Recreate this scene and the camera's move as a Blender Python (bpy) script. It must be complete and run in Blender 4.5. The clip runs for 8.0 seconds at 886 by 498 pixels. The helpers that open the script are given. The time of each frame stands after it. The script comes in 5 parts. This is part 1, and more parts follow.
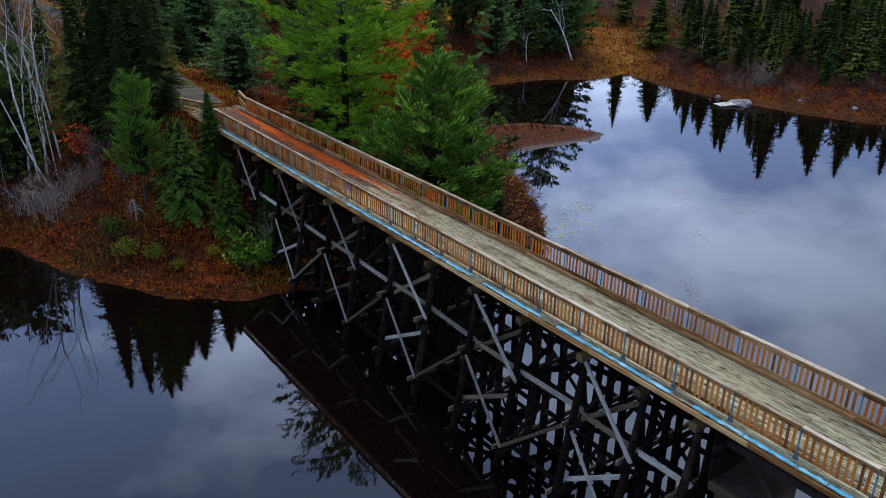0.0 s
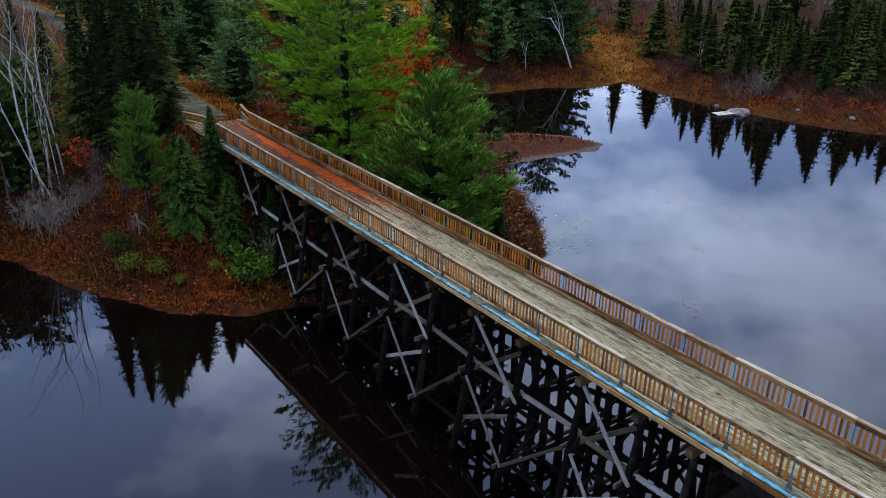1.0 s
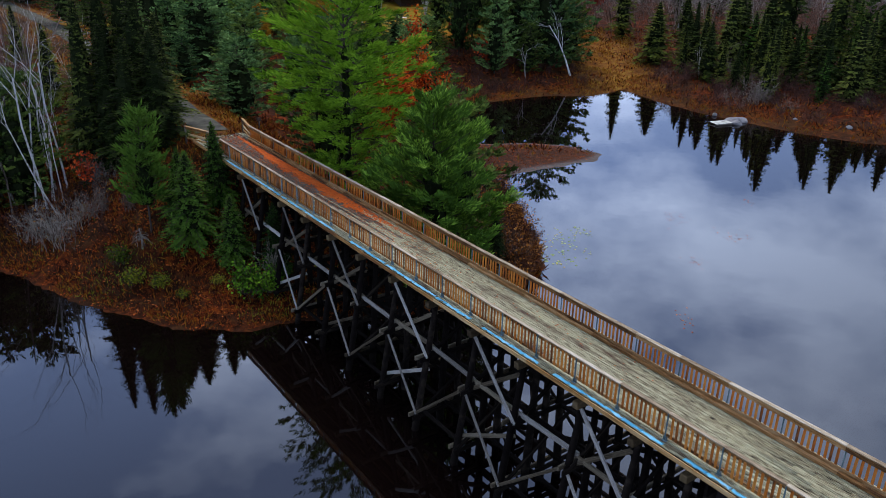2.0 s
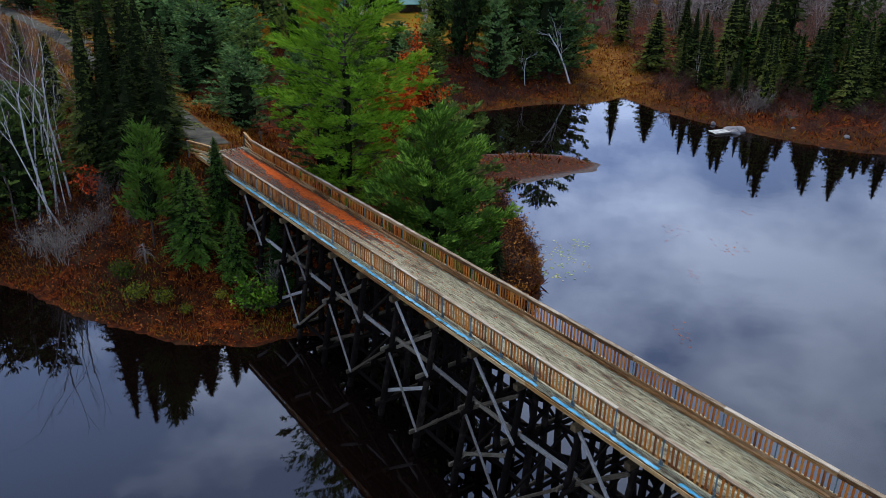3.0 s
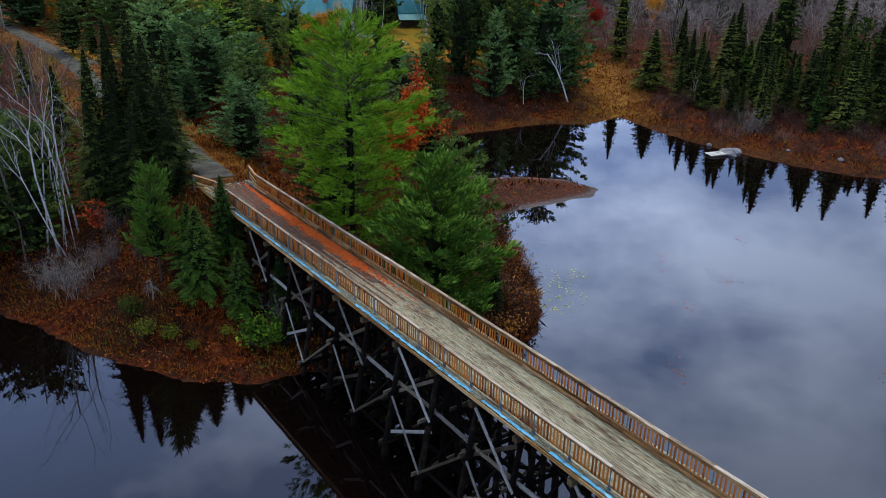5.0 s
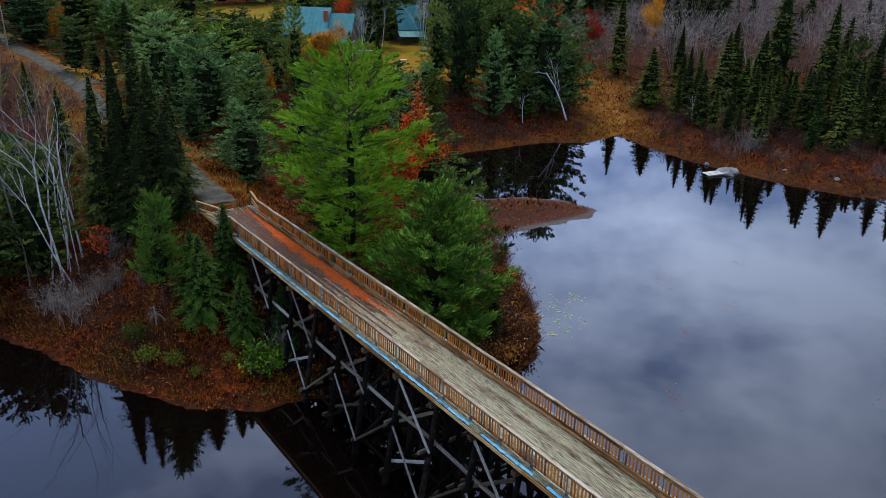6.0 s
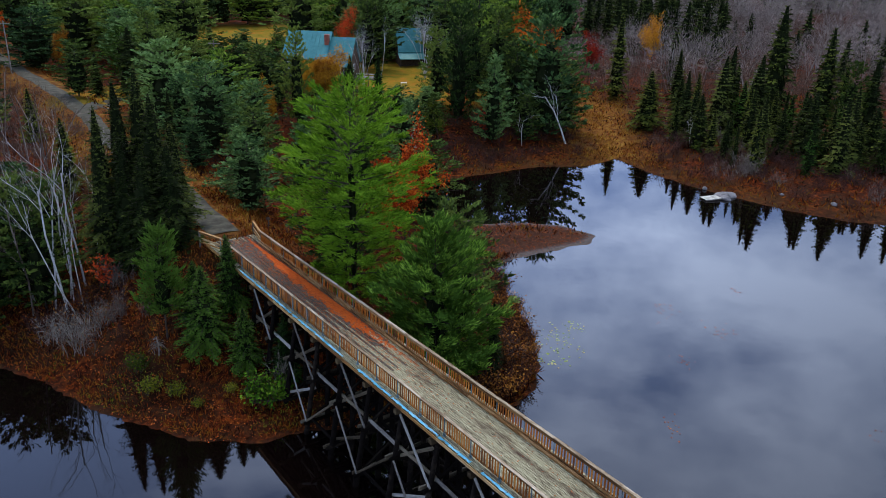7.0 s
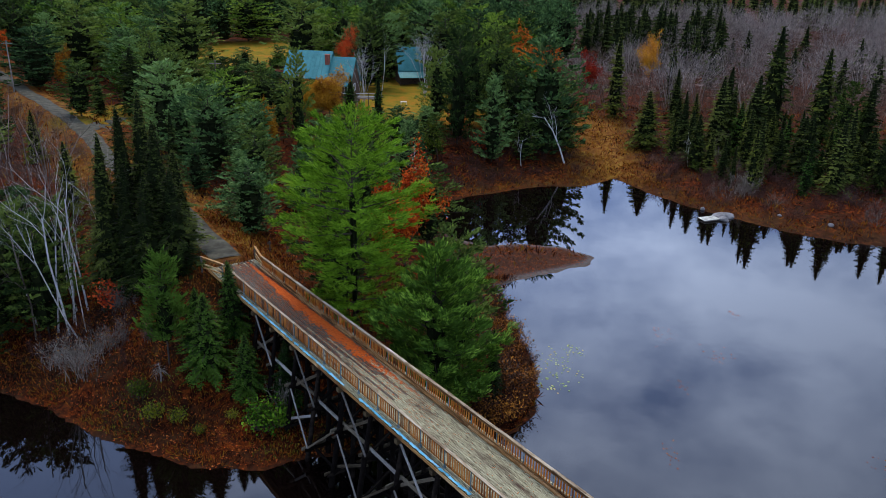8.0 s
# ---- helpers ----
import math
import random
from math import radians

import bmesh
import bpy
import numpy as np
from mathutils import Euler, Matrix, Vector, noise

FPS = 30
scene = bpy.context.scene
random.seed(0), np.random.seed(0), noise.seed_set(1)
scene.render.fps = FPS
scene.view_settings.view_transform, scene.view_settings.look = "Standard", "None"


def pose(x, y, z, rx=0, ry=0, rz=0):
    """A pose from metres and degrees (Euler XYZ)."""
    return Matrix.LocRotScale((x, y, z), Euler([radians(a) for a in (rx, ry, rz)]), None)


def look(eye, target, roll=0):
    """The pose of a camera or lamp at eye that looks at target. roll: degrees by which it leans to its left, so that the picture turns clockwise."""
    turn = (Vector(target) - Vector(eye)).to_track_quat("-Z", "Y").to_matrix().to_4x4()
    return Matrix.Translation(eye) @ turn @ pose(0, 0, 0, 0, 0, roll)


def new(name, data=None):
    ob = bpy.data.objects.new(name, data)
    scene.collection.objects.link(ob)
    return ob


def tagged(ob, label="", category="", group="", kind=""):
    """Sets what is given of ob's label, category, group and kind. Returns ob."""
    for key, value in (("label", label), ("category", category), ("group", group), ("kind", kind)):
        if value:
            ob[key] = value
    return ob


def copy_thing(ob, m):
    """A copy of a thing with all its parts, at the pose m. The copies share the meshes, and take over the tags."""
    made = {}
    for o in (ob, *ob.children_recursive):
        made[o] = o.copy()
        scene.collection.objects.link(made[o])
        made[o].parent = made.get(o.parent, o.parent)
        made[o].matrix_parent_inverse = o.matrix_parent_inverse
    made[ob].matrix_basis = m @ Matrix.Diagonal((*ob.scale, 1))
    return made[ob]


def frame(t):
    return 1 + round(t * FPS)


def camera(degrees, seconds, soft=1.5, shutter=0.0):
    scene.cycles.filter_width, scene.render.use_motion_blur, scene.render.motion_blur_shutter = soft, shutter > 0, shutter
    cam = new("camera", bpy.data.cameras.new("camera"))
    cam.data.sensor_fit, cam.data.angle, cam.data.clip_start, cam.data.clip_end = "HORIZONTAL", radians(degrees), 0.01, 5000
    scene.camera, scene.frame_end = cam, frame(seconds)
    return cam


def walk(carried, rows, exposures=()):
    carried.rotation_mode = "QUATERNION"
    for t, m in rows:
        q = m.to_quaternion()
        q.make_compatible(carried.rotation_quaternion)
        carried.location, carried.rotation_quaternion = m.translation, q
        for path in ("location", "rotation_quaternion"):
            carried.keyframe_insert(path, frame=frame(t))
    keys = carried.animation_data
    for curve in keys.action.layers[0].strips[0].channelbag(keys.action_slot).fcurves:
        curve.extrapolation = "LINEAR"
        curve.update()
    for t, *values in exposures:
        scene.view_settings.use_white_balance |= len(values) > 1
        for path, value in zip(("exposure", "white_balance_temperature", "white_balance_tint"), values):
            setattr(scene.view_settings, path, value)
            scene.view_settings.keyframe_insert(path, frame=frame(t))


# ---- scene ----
cam = camera(59.51, 8.0, soft=0.85)
PATH = [
    (0.0, 0.372, 0.650, 24.294, -23.232, 0.945, 1.216),
    (0.5, 0.319, 0.634, 24.863, -23.199, 0.884, 1.336),
    (1.0, 0.264, 0.555, 25.488, -23.177, 0.872, 1.330),
    (1.5, 0.236, 0.459, 26.117, -23.143, 0.852, 1.335),
    (3.0, 0.169, 0.208, 27.983, -23.053, 0.822, 1.356),
    (3.5, 0.102, 0.164, 28.656, -23.000, 0.772, 1.364),
    (4.0, 0.053, 0.086, 29.427, -22.983, 0.752, 1.410),
    (4.5, -0.006, 0.022, 30.225, -22.980, 0.735, 1.424),
    (6.0, -0.058, -0.325, 32.710, -22.210, 0.738, 1.414),
    (6.5, -0.105, -0.402, 33.475, -21.626, 0.726, 1.424),
    (7.0, -0.150, -0.483, 34.195, -21.083, 0.727, 1.409),
    (7.5, -0.181, -0.622, 34.939, -20.532, 0.721, 1.436),
    (8.0, -0.245, -0.644, 35.531, -20.163, 0.693, 1.447),
]
walk(cam, [(t, pose(x, y, z, 90 + pitch, 0, yaw) @ pose(0, 0, 0, 0, 0, roll)) for t, x, y, z, pitch, yaw, roll in PATH],
     exposures=[(0.0, -0.78, 6760, 15), (8.0, -0.78, 6680, 15)])

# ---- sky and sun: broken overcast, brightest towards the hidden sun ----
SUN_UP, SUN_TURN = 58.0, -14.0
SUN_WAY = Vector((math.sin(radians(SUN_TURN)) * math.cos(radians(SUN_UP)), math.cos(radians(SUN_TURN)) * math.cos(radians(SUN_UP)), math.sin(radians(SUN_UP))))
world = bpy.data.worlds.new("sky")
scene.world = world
world.use_nodes = True
wn, wl = world.node_tree.nodes, world.node_tree.links
wn.clear()
w_out = wn.new("ShaderNodeOutputWorld")
w_bg = wn.new("ShaderNodeBackground")
sky = wn.new("ShaderNodeTexSky")
sky.sky_type, sky.sun_disc = "NISHITA", False
sky.sun_elevation, sky.sun_rotation = radians(SUN_UP), radians(SUN_TURN)
w_co = wn.new("ShaderNodeTexCoord")
w_map = wn.new("ShaderNodeMapping")
w_map.inputs["Scale"].default_value = (1.0, 1.0, 2.0)
w_map.inputs["Location"].default_value = (0.35, 0.2, 0.46)
w_noise = wn.new("ShaderNodeTexNoise")
w_noise.inputs["Scale"].default_value, w_noise.inputs["Detail"].default_value, w_noise.inputs["Roughness"].default_value = 2.8, 8.0, 0.57
w_ramp = wn.new("ShaderNodeValToRGB")
w_ramp.color_ramp.elements[0].position, w_ramp.color_ramp.elements[0].color = 0.42, (3.4, 5.4, 10.5, 1)
w_ramp.color_ramp.elements[1].position, w_ramp.color_ramp.elements[1].color = 0.63, (12.8, 16.5, 23.4, 1)
w_mix = wn.new("ShaderNodeMixRGB")
w_mix.inputs["Fac"].default_value = 0.85
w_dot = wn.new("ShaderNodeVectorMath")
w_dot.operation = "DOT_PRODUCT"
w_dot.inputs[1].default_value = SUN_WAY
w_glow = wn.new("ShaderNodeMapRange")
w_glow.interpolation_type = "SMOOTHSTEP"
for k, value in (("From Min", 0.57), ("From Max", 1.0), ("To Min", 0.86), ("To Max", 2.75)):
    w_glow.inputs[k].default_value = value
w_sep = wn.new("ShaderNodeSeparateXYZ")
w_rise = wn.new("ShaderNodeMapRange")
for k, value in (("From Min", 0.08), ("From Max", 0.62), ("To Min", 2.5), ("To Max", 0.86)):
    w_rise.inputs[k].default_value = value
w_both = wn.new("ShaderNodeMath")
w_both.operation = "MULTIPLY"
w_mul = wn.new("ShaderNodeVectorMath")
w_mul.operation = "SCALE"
wl.new(w_co.outputs["Generated"], w_map.inputs["Vector"])
wl.new(w_map.outputs["Vector"], w_noise.inputs["Vector"])
wl.new(w_noise.outputs["Fac"], w_ramp.inputs["Fac"])
wl.new(sky.outputs["Color"], w_mix.inputs["Color1"])
wl.new(w_ramp.outputs["Color"], w_mix.inputs["Color2"])
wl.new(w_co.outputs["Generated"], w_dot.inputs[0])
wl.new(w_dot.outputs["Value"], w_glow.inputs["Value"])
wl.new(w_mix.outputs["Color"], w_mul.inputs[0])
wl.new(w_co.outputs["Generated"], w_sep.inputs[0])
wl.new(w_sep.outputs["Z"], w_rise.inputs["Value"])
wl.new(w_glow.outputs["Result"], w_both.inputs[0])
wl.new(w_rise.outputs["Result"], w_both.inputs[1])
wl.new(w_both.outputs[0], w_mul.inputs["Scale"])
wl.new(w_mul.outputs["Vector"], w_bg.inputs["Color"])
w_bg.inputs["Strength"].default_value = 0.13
wl.new(w_bg.outputs["Background"], w_out.inputs["Surface"])

sun = new("sun", bpy.data.lights.new("sun", "SUN"))
sun.data.energy, sun.data.angle, sun.data.color = 3.3, radians(24), (1.0, 0.90, 0.76)
sun.matrix_world = look(SUN_WAY * 200, (0, 0, 0))


# ---- materials ----
def material(name, stops, scale=1.0, rough=0.8, bump=0.0, bump_scale=20.0, island=0.0, per_object=0.0, metal=0.0, stretch=(1, 1, 1), detail=6.0, spec=0.14, translucent=0.0, along=False, blotch=None):
    """A procedural surface: a noise over a ramp of colours, shifted per island or object, with a finer relief."""
    m = bpy.data.materials.new(name)
    m.use_nodes = True
    n, l = m.node_tree.nodes, m.node_tree.links
    b = n["Principled BSDF"]
    co = n.new("ShaderNodeTexCoord")
    mp = n.new("ShaderNodeMapping")
    mp.inputs["Scale"].default_value = stretch
    if along:
        geo, rot = n.new("ShaderNodeNewGeometry"), n.new("ShaderNodeMapping")
        rot.inputs["Rotation"].default_value = (0, 0, math.pi / 2 - 0.6472)
        l.new(geo.outputs["Position"], rot.inputs["Vector"])
        l.new(rot.outputs["Vector"], mp.inputs["Vector"])
    else:
        l.new(co.outputs["Object"], mp.inputs["Vector"])
    tex = n.new("ShaderNodeTexNoise")
    tex.inputs["Scale"].default_value, tex.inputs["Detail"].default_value, tex.inputs["Roughness"].default_value = scale, detail, 0.62
    l.new(mp.outputs["Vector"], tex.inputs["Vector"])
    fac = tex.outputs["Fac"]
    for amount, kind, socket in ((island, "ShaderNodeNewGeometry", "Random Per Island"), (per_object, "ShaderNodeObjectInfo", "Random")):
        if amount:
            src = n.new(kind)
            ma = n.new("ShaderNodeMath")
            ma.operation = "MULTIPLY_ADD"
            ma.inputs[1].default_value = amount
            l.new(src.outputs[socket], ma.inputs[0])
            l.new(fac, ma.inputs[2])
            mb = n.new("ShaderNodeMath")
            mb.operation = "SUBTRACT"
            mb.inputs[1].default_value = amount / 2
            l.new(ma.outputs[0], mb.inputs[0])
            fac = mb.outputs[0]
    ramp = n.new("ShaderNodeValToRGB")
    e = ramp.color_ramp.elements
    while len(e) < len(stops):
        e.new(0.5)
    for k, (p, c) in enumerate(stops):
        e[k].position, e[k].color = p, (*c, 1)
    l.new(fac, ramp.inputs["Fac"])
    tone = ramp.outputs["Color"]
    if blotch:
        scale_b, colour_b, lo, hi = blotch
        tb, rb, mb2 = n.new("ShaderNodeTexNoise"), n.new("ShaderNodeMapRange"), n.new("ShaderNodeMixRGB")
        tb.inputs["Scale"].default_value, tb.inputs["Detail"].default_value, tb.inputs["Roughness"].default_value = scale_b, 6.0, 0.7
        rb.inputs["From Min"].default_value, rb.inputs["From Max"].default_value = lo, hi
        m3 = n.new("ShaderNodeMapping")
        m3.inputs["Scale"].default_value = (0.3, 1.6, 1.0)
        l.new((rot if along else co).outputs["Vector" if along else "Object"], m3.inputs["Vector"])
        l.new(m3.outputs["Vector"], tb.inputs["Vector"])
        l.new(tb.outputs["Fac"], rb.inputs["Value"])
        l.new(rb.outputs["Result"], mb2.inputs["Fac"])
        l.new(tone, mb2.inputs["Color1"])
        mb2.inputs["Color2"].default_value = (*colour_b, 1)
        tone = mb2.outputs["Color"]
    l.new(tone, b.inputs["Base Color"])
    b.inputs["Roughness"].default_value, b.inputs["Metallic"].default_value = rough, metal
    b.inputs["Specular IOR Level"].default_value = spec
    if bump:
        bt = n.new("ShaderNodeTexNoise")
        bt.inputs["Scale"].default_value, bt.inputs["Detail"].default_value = bump_scale, 4.0
        l.new(mp.outputs["Vector"], bt.inputs["Vector"])
        bp = n.new("ShaderNodeBump")
        bp.inputs["Strength"].default_value = bump
        bp.inputs["Distance"].default_value = 0.05
        l.new(bt.outputs["Fac"], bp.inputs["Height"])
        l.new(bp.outputs["Normal"], b.inputs["Normal"])
    if translucent:
        tr = n.new("ShaderNodeBsdfTranslucent")
        mx = n.new("ShaderNodeMixShader")
        mx.inputs["Fac"].default_value = translucent
        l.new(ramp.outputs["Color"], tr.inputs["Color"])
        l.new(b.outputs["BSDF"], mx.inputs[1])
        l.new(tr.outputs["BSDF"], mx.inputs[2])
        l.new(mx.outputs["Shader"], n["Material Output"].inputs["Surface"])
    return m


def leaf(name, dark, mid, light, island=0.3):
    return material(name, [(0.34, dark), (0.5, mid), (0.67, light)], scale=0.55, rough=0.85, island=island, per_object=0.34, translucent=0.08, spec=0.04)


M_PINE = leaf("pine_needles", (0.024, 0.064, 0.004), (0.088, 0.195, 0.010), (0.195, 0.345, 0.020))
M_PINE_MID = leaf("bushy_pine_needles", (0.026, 0.062, 0.008), (0.105, 0.185, 0.020), (0.24, 0.34, 0.040), 0.16)
M_PINE_ROUND = leaf("bushy_blue_green_needles", (0.055, 0.12, 0.014), (0.19, 0.34, 0.036), (0.36, 0.54, 0.075))
M_PINE_BLUE = leaf("young_pine_needles", (0.020, 0.048, 0.015), (0.080, 0.152, 0.044), (0.19, 0.30, 0.086), 0.16)
M_PINE_OLIVE = leaf("olive_pine_needles", (0.022, 0.044, 0.008), (0.075, 0.115, 0.018), (0.17, 0.21, 0.032), 0.16)
M_PINE_DEEP = leaf("deep_green_pine_needles", (0.018, 0.037, 0.009), (0.068, 0.110, 0.021), (0.175, 0.235, 0.042), 0.16)
M_SPRUCE = leaf("spruce_needles", (0.013, 0.022, 0.005), (0.044, 0.062, 0.012), (0.11, 0.13, 0.024), 0.2)
M_SPRUCE_OLIVE = leaf("olive_spruce_needles", (0.016, 0.026, 0.005), (0.055, 0.075, 0.012), (0.13, 0.145, 0.02))
M_SPRUCE_GREEN = leaf("fir_needles", (0.010, 0.028, 0.005), (0.032, 0.078, 0.010), (0.08, 0.15, 0.018))
M_ORANGE = leaf("orange_leaves", (0.22, 0.022, 0.005), (0.52, 0.075, 0.010), (0.7, 0.19, 0.018))
M_RED = leaf("red_leaves", (0.16, 0.012, 0.006), (0.42, 0.03, 0.012), (0.65, 0.10, 0.02))
M_YELLOW = leaf("yellow_leaves", (0.3, 0.10, 0.008), (0.62, 0.24, 0.012), (0.75, 0.4, 0.03))
M_AMBER = leaf("amber_leaves", (0.16, 0.05, 0.006), (0.42, 0.17, 0.012), (0.6, 0.3, 0.02))
M_OLIVE = leaf("olive_leaves", (0.03, 0.05, 0.005), (0.10, 0.13, 0.010), (0.22, 0.20, 0.018))
M_BUSH = leaf("bush_leaves", (0.02, 0.06, 0.005), (0.07, 0.17, 0.010), (0.18, 0.30, 0.022))
M_RUST = leaf("rust_leaves", (0.06, 0.022, 0.006), (0.23, 0.078, 0.013), (0.42, 0.18, 0.028))
# inner twigs, coloured near-black to stand in for shade inside conifer crowns
M_CORE = material("inner_crown_shade", [(0.3, (0.006, 0.009, 0.004)), (0.7, (0.020, 0.026, 0.010))], scale=1.5, rough=0.95, spec=0.0, island=0.3)
M_BARK = material("brown_bark", [(0.3, (0.02, 0.015, 0.011)), (0.7, (0.10, 0.078, 0.06))], scale=3, rough=0.95, bump=0.6, stretch=(3, 3, 0.6))
M_BIRCH = material("pale_bark", [(0.32, (0.15, 0.135, 0.115)), (0.46, (0.50, 0.475, 0.435)), (0.8, (0.72, 0.69, 0.64))], scale=1.6, rough=0.8, bump=0.2, stretch=(1, 1, 2.2))
M_TWIG = material("grey_twigs", [(0.3, (0.07, 0.052, 0.040)), (0.7, (0.225, 0.175, 0.14))], scale=0.5, rough=0.9, spec=0.03, island=0.5, per_object=0.2)
# distant twigs, with haze put into the colour by lightening it
M_TWIG_FAR = material("hazy_grey_brown_twigs", [(0.3, (0.14, 0.11, 0.092)), (0.7, (0.31, 0.255, 0.215))], scale=0.5, rough=0.9, spec=0.03, island=0.5)
M_TWIG_BROWN = material("brown_brush_twigs", [(0.3, (0.062, 0.038, 0.027)), (0.7, (0.165, 0.105, 0.075))], scale=0.5, rough=0.9, spec=0.03, island=0.5)
M_TWIG_RED = material("reddish_twigs", [(0.3, (0.026, 0.013, 0.010)), (0.7, (0.105, 0.052, 0.04))], scale=0.4, rough=0.9, spec=0.03, island=0.5, per_object=0.2)
M_GRASS = material("dry_grass", [(0.25, (0.12, 0.042, 0.009)), (0.5, (0.33, 0.145, 0.018)), (0.8, (0.46, 0.27, 0.04))], scale=0.35, rough=0.9, spec=0.03, island=0.5, translucent=0.1)
M_WOOD = material("weathered_grey_timber", [(0.25, (0.045, 0.034, 0.024)), (0.5, (0.165, 0.14, 0.112)), (0.8, (0.33, 0.30, 0.25))], scale=3.0, rough=0.9, bump=0.5, bump_scale=12, per_object=0.35, stretch=(5, 1, 1))
# dark brown timber, darkened further to hold the shade under the deck
M_PILE = material("dark_timber_with_shade", [(0.25, (0.003, 0.0022, 0.0018)), (0.6, (0.010, 0.0075, 0.006)), (0.85, (0.045, 0.034, 0.024))], scale=1.6, rough=0.95, bump=0.5, bump_scale=10, per_object=0.3, spec=0.04)
RAIL_TONES = [(0.25, (0.15, 0.06, 0.018)), (0.5, (0.40, 0.20, 0.06)), (0.8, (0.60, 0.43, 0.22))]
M_RAIL = material("tan_rail_timber", RAIL_TONES, scale=1.6, rough=0.8, bump=0.4, per_object=0.45, along=True, stretch=(0.5, 7, 7))
SLAT_TONES = [(0.2, (0.10, 0.04, 0.016)), (0.5, (0.46, 0.125, 0.016)), (0.85, (0.54, 0.21, 0.04))]
M_CAP = material("weathered_rail_cap", [(0.25, (0.12, 0.075, 0.04)), (0.5, (0.33, 0.25, 0.15)), (0.75, (0.56, 0.49, 0.36))], scale=1.3, rough=0.85, bump=0.4, per_object=0.3, along=True, stretch=(0.9, 7, 7), detail=9.0)
M_RUSTY = material("rust_stained_rail", [(0.3, (0.07, 0.032, 0.012)), (0.5, (0.26, 0.125, 0.04)), (0.75, (0.42, 0.27, 0.13))], scale=1.6, rough=0.85, bump=0.4, per_object=0.35, along=True, stretch=(0.7, 7, 7), detail=9.0)
M_BENT_CAP = material("brown_cap_timber", [(0.3, (0.03, 0.019, 0.01)), (0.7, (0.14, 0.095, 0.045))], scale=2.0, rough=0.9, bump=0.4, per_object=0.3)
M_BALUSTER = material("orange_stained_timber", SLAT_TONES, scale=1.2, rough=0.8, per_object=0.6)
M_POST = material("blue_grey_painted_steel", [(0.3, (0.075, 0.12, 0.13)), (0.7, (0.18, 0.26, 0.28))], scale=6, rough=0.55, metal=0.2, bump=0.1, per_object=0.3)
M_STEEL = material("dark_rusty_steel", [(0.3, (0.012, 0.010, 0.010)), (0.7, (0.05, 0.035, 0.03))], scale=3, rough=0.7, metal=0.5, bump=0.2)
M_BLUE = material("light_blue_membrane", [(0.3, (0.07, 0.36, 0.50)), (0.6, (0.16, 0.58, 0.74)), (0.85, (0.42, 0.70, 0.78))], scale=1.5, rough=0.5, per_object=0.4)
DECK_TONES = [(0.355, (0.014, 0.011, 0.007)), (0.395, (0.16, 0.13, 0.075)), (0.54, (0.34, 0.32, 0.19)), (0.8, (0.54, 0.53, 0.34))]
DECK_LOOK = dict(scale=1.5, rough=0.9, bump=0.5, bump_scale=7, along=True, stretch=(1.7, 15, 15), detail=10.0, blotch=(0.6, (0.075, 0.045, 0.028), 0.53, 0.66))
M_DECK_OLD = material("stained_dark_deck_plank", [(0.34, (0.015, 0.011, 0.008)), (0.45, (0.07, 0.055, 0.04)), (0.58, (0.125, 0.105, 0.08)), (0.8, (0.24, 0.21, 0.15))], per_object=0.13, **DECK_LOOK)
M_DECK = material("grey_deck_plank", DECK_TONES, per_object=0.09, **DECK_LOOK)
M_LITTER = material("orange_leaf_litter", [(0.25, (0.20, 0.035, 0.008)), (0.55, (0.42, 0.085, 0.014)), (0.85, (0.50, 0.18, 0.04))], scale=6, rough=0.9, island=0.5)
M_ROAD = material("grey_gravel", [(0.3, (0.034, 0.031, 0.020)), (0.5, (0.062, 0.058, 0.038)), (0.72, (0.115, 0.108, 0.073))], scale=0.9, detail=10.0, rough=0.95, bump=0.12, bump_scale=9)
M_ROCK = material("grey_granite", [(0.3, (0.08, 0.074, 0.07)), (0.7, (0.29, 0.275, 0.26))], scale=1.4, rough=0.9, bump=0.6, bump_scale=6)
M_CONCRETE = material("stained_concrete", [(0.3, (0.022, 0.015, 0.010)), (0.7, (0.070, 0.050, 0.031))], scale=0.8, rough=0.9, bump=0.3)
M_ROOF = material("turquoise_metal_roof", [(0.3, (0.03, 0.165, 0.16)), (0.7, (0.065, 0.26, 0.25))], scale=0.6, rough=0.45, metal=0.1)
M_HOUSE = material("brown_timber_siding", [(0.3, (0.05, 0.032, 0.022)), (0.7, (0.14, 0.095, 0.065))], scale=2, rough=0.8)
M_TRIM = material("white_trim_paint", [(0.3, (0.6, 0.6, 0.58)), (0.7, (0.8, 0.8, 0.78))], scale=2, rough=0.6)
M_RAFT = material("weathered_white_plank", [(0.3, (0.26, 0.25, 0.20)), (0.5, (0.42, 0.41, 0.34)), (0.75, (0.58, 0.56, 0.48))], scale=1.5, rough=0.85, per_object=0.3)
M_BRICK = material("red_brick", [(0.3, (0.2, 0.06, 0.04)), (0.7, (0.34, 0.11, 0.07))], scale=4, rough=0.9)
M_GLASS = material("dark_window_glass", [(0.3, (0.02, 0.022, 0.025)), (0.7, (0.04, 0.045, 0.05))], scale=1, rough=0.08, spec=0.6)
M_LILY = material("lily_leaf", [(0.3, (0.16, 0.24, 0.06)), (0.6, (0.34, 0.38, 0.13)), (0.8, (0.34, 0.20, 0.08))], scale=0.5, rough=0.5, island=0.6)

# ground: leaf litter, earth, dry grass and lawn
M_GROUND = bpy.data.materials.new("autumn_ground")
M_GROUND.use_nodes = True
gn, gl = M_GROUND.node_tree.nodes, M_GROUND.node_tree.links
g_b = gn["Principled BSDF"]
g_b.inputs["Roughness"].default_value = 0.95
g_b.inputs["Specular IOR Level"].default_value = 0.03
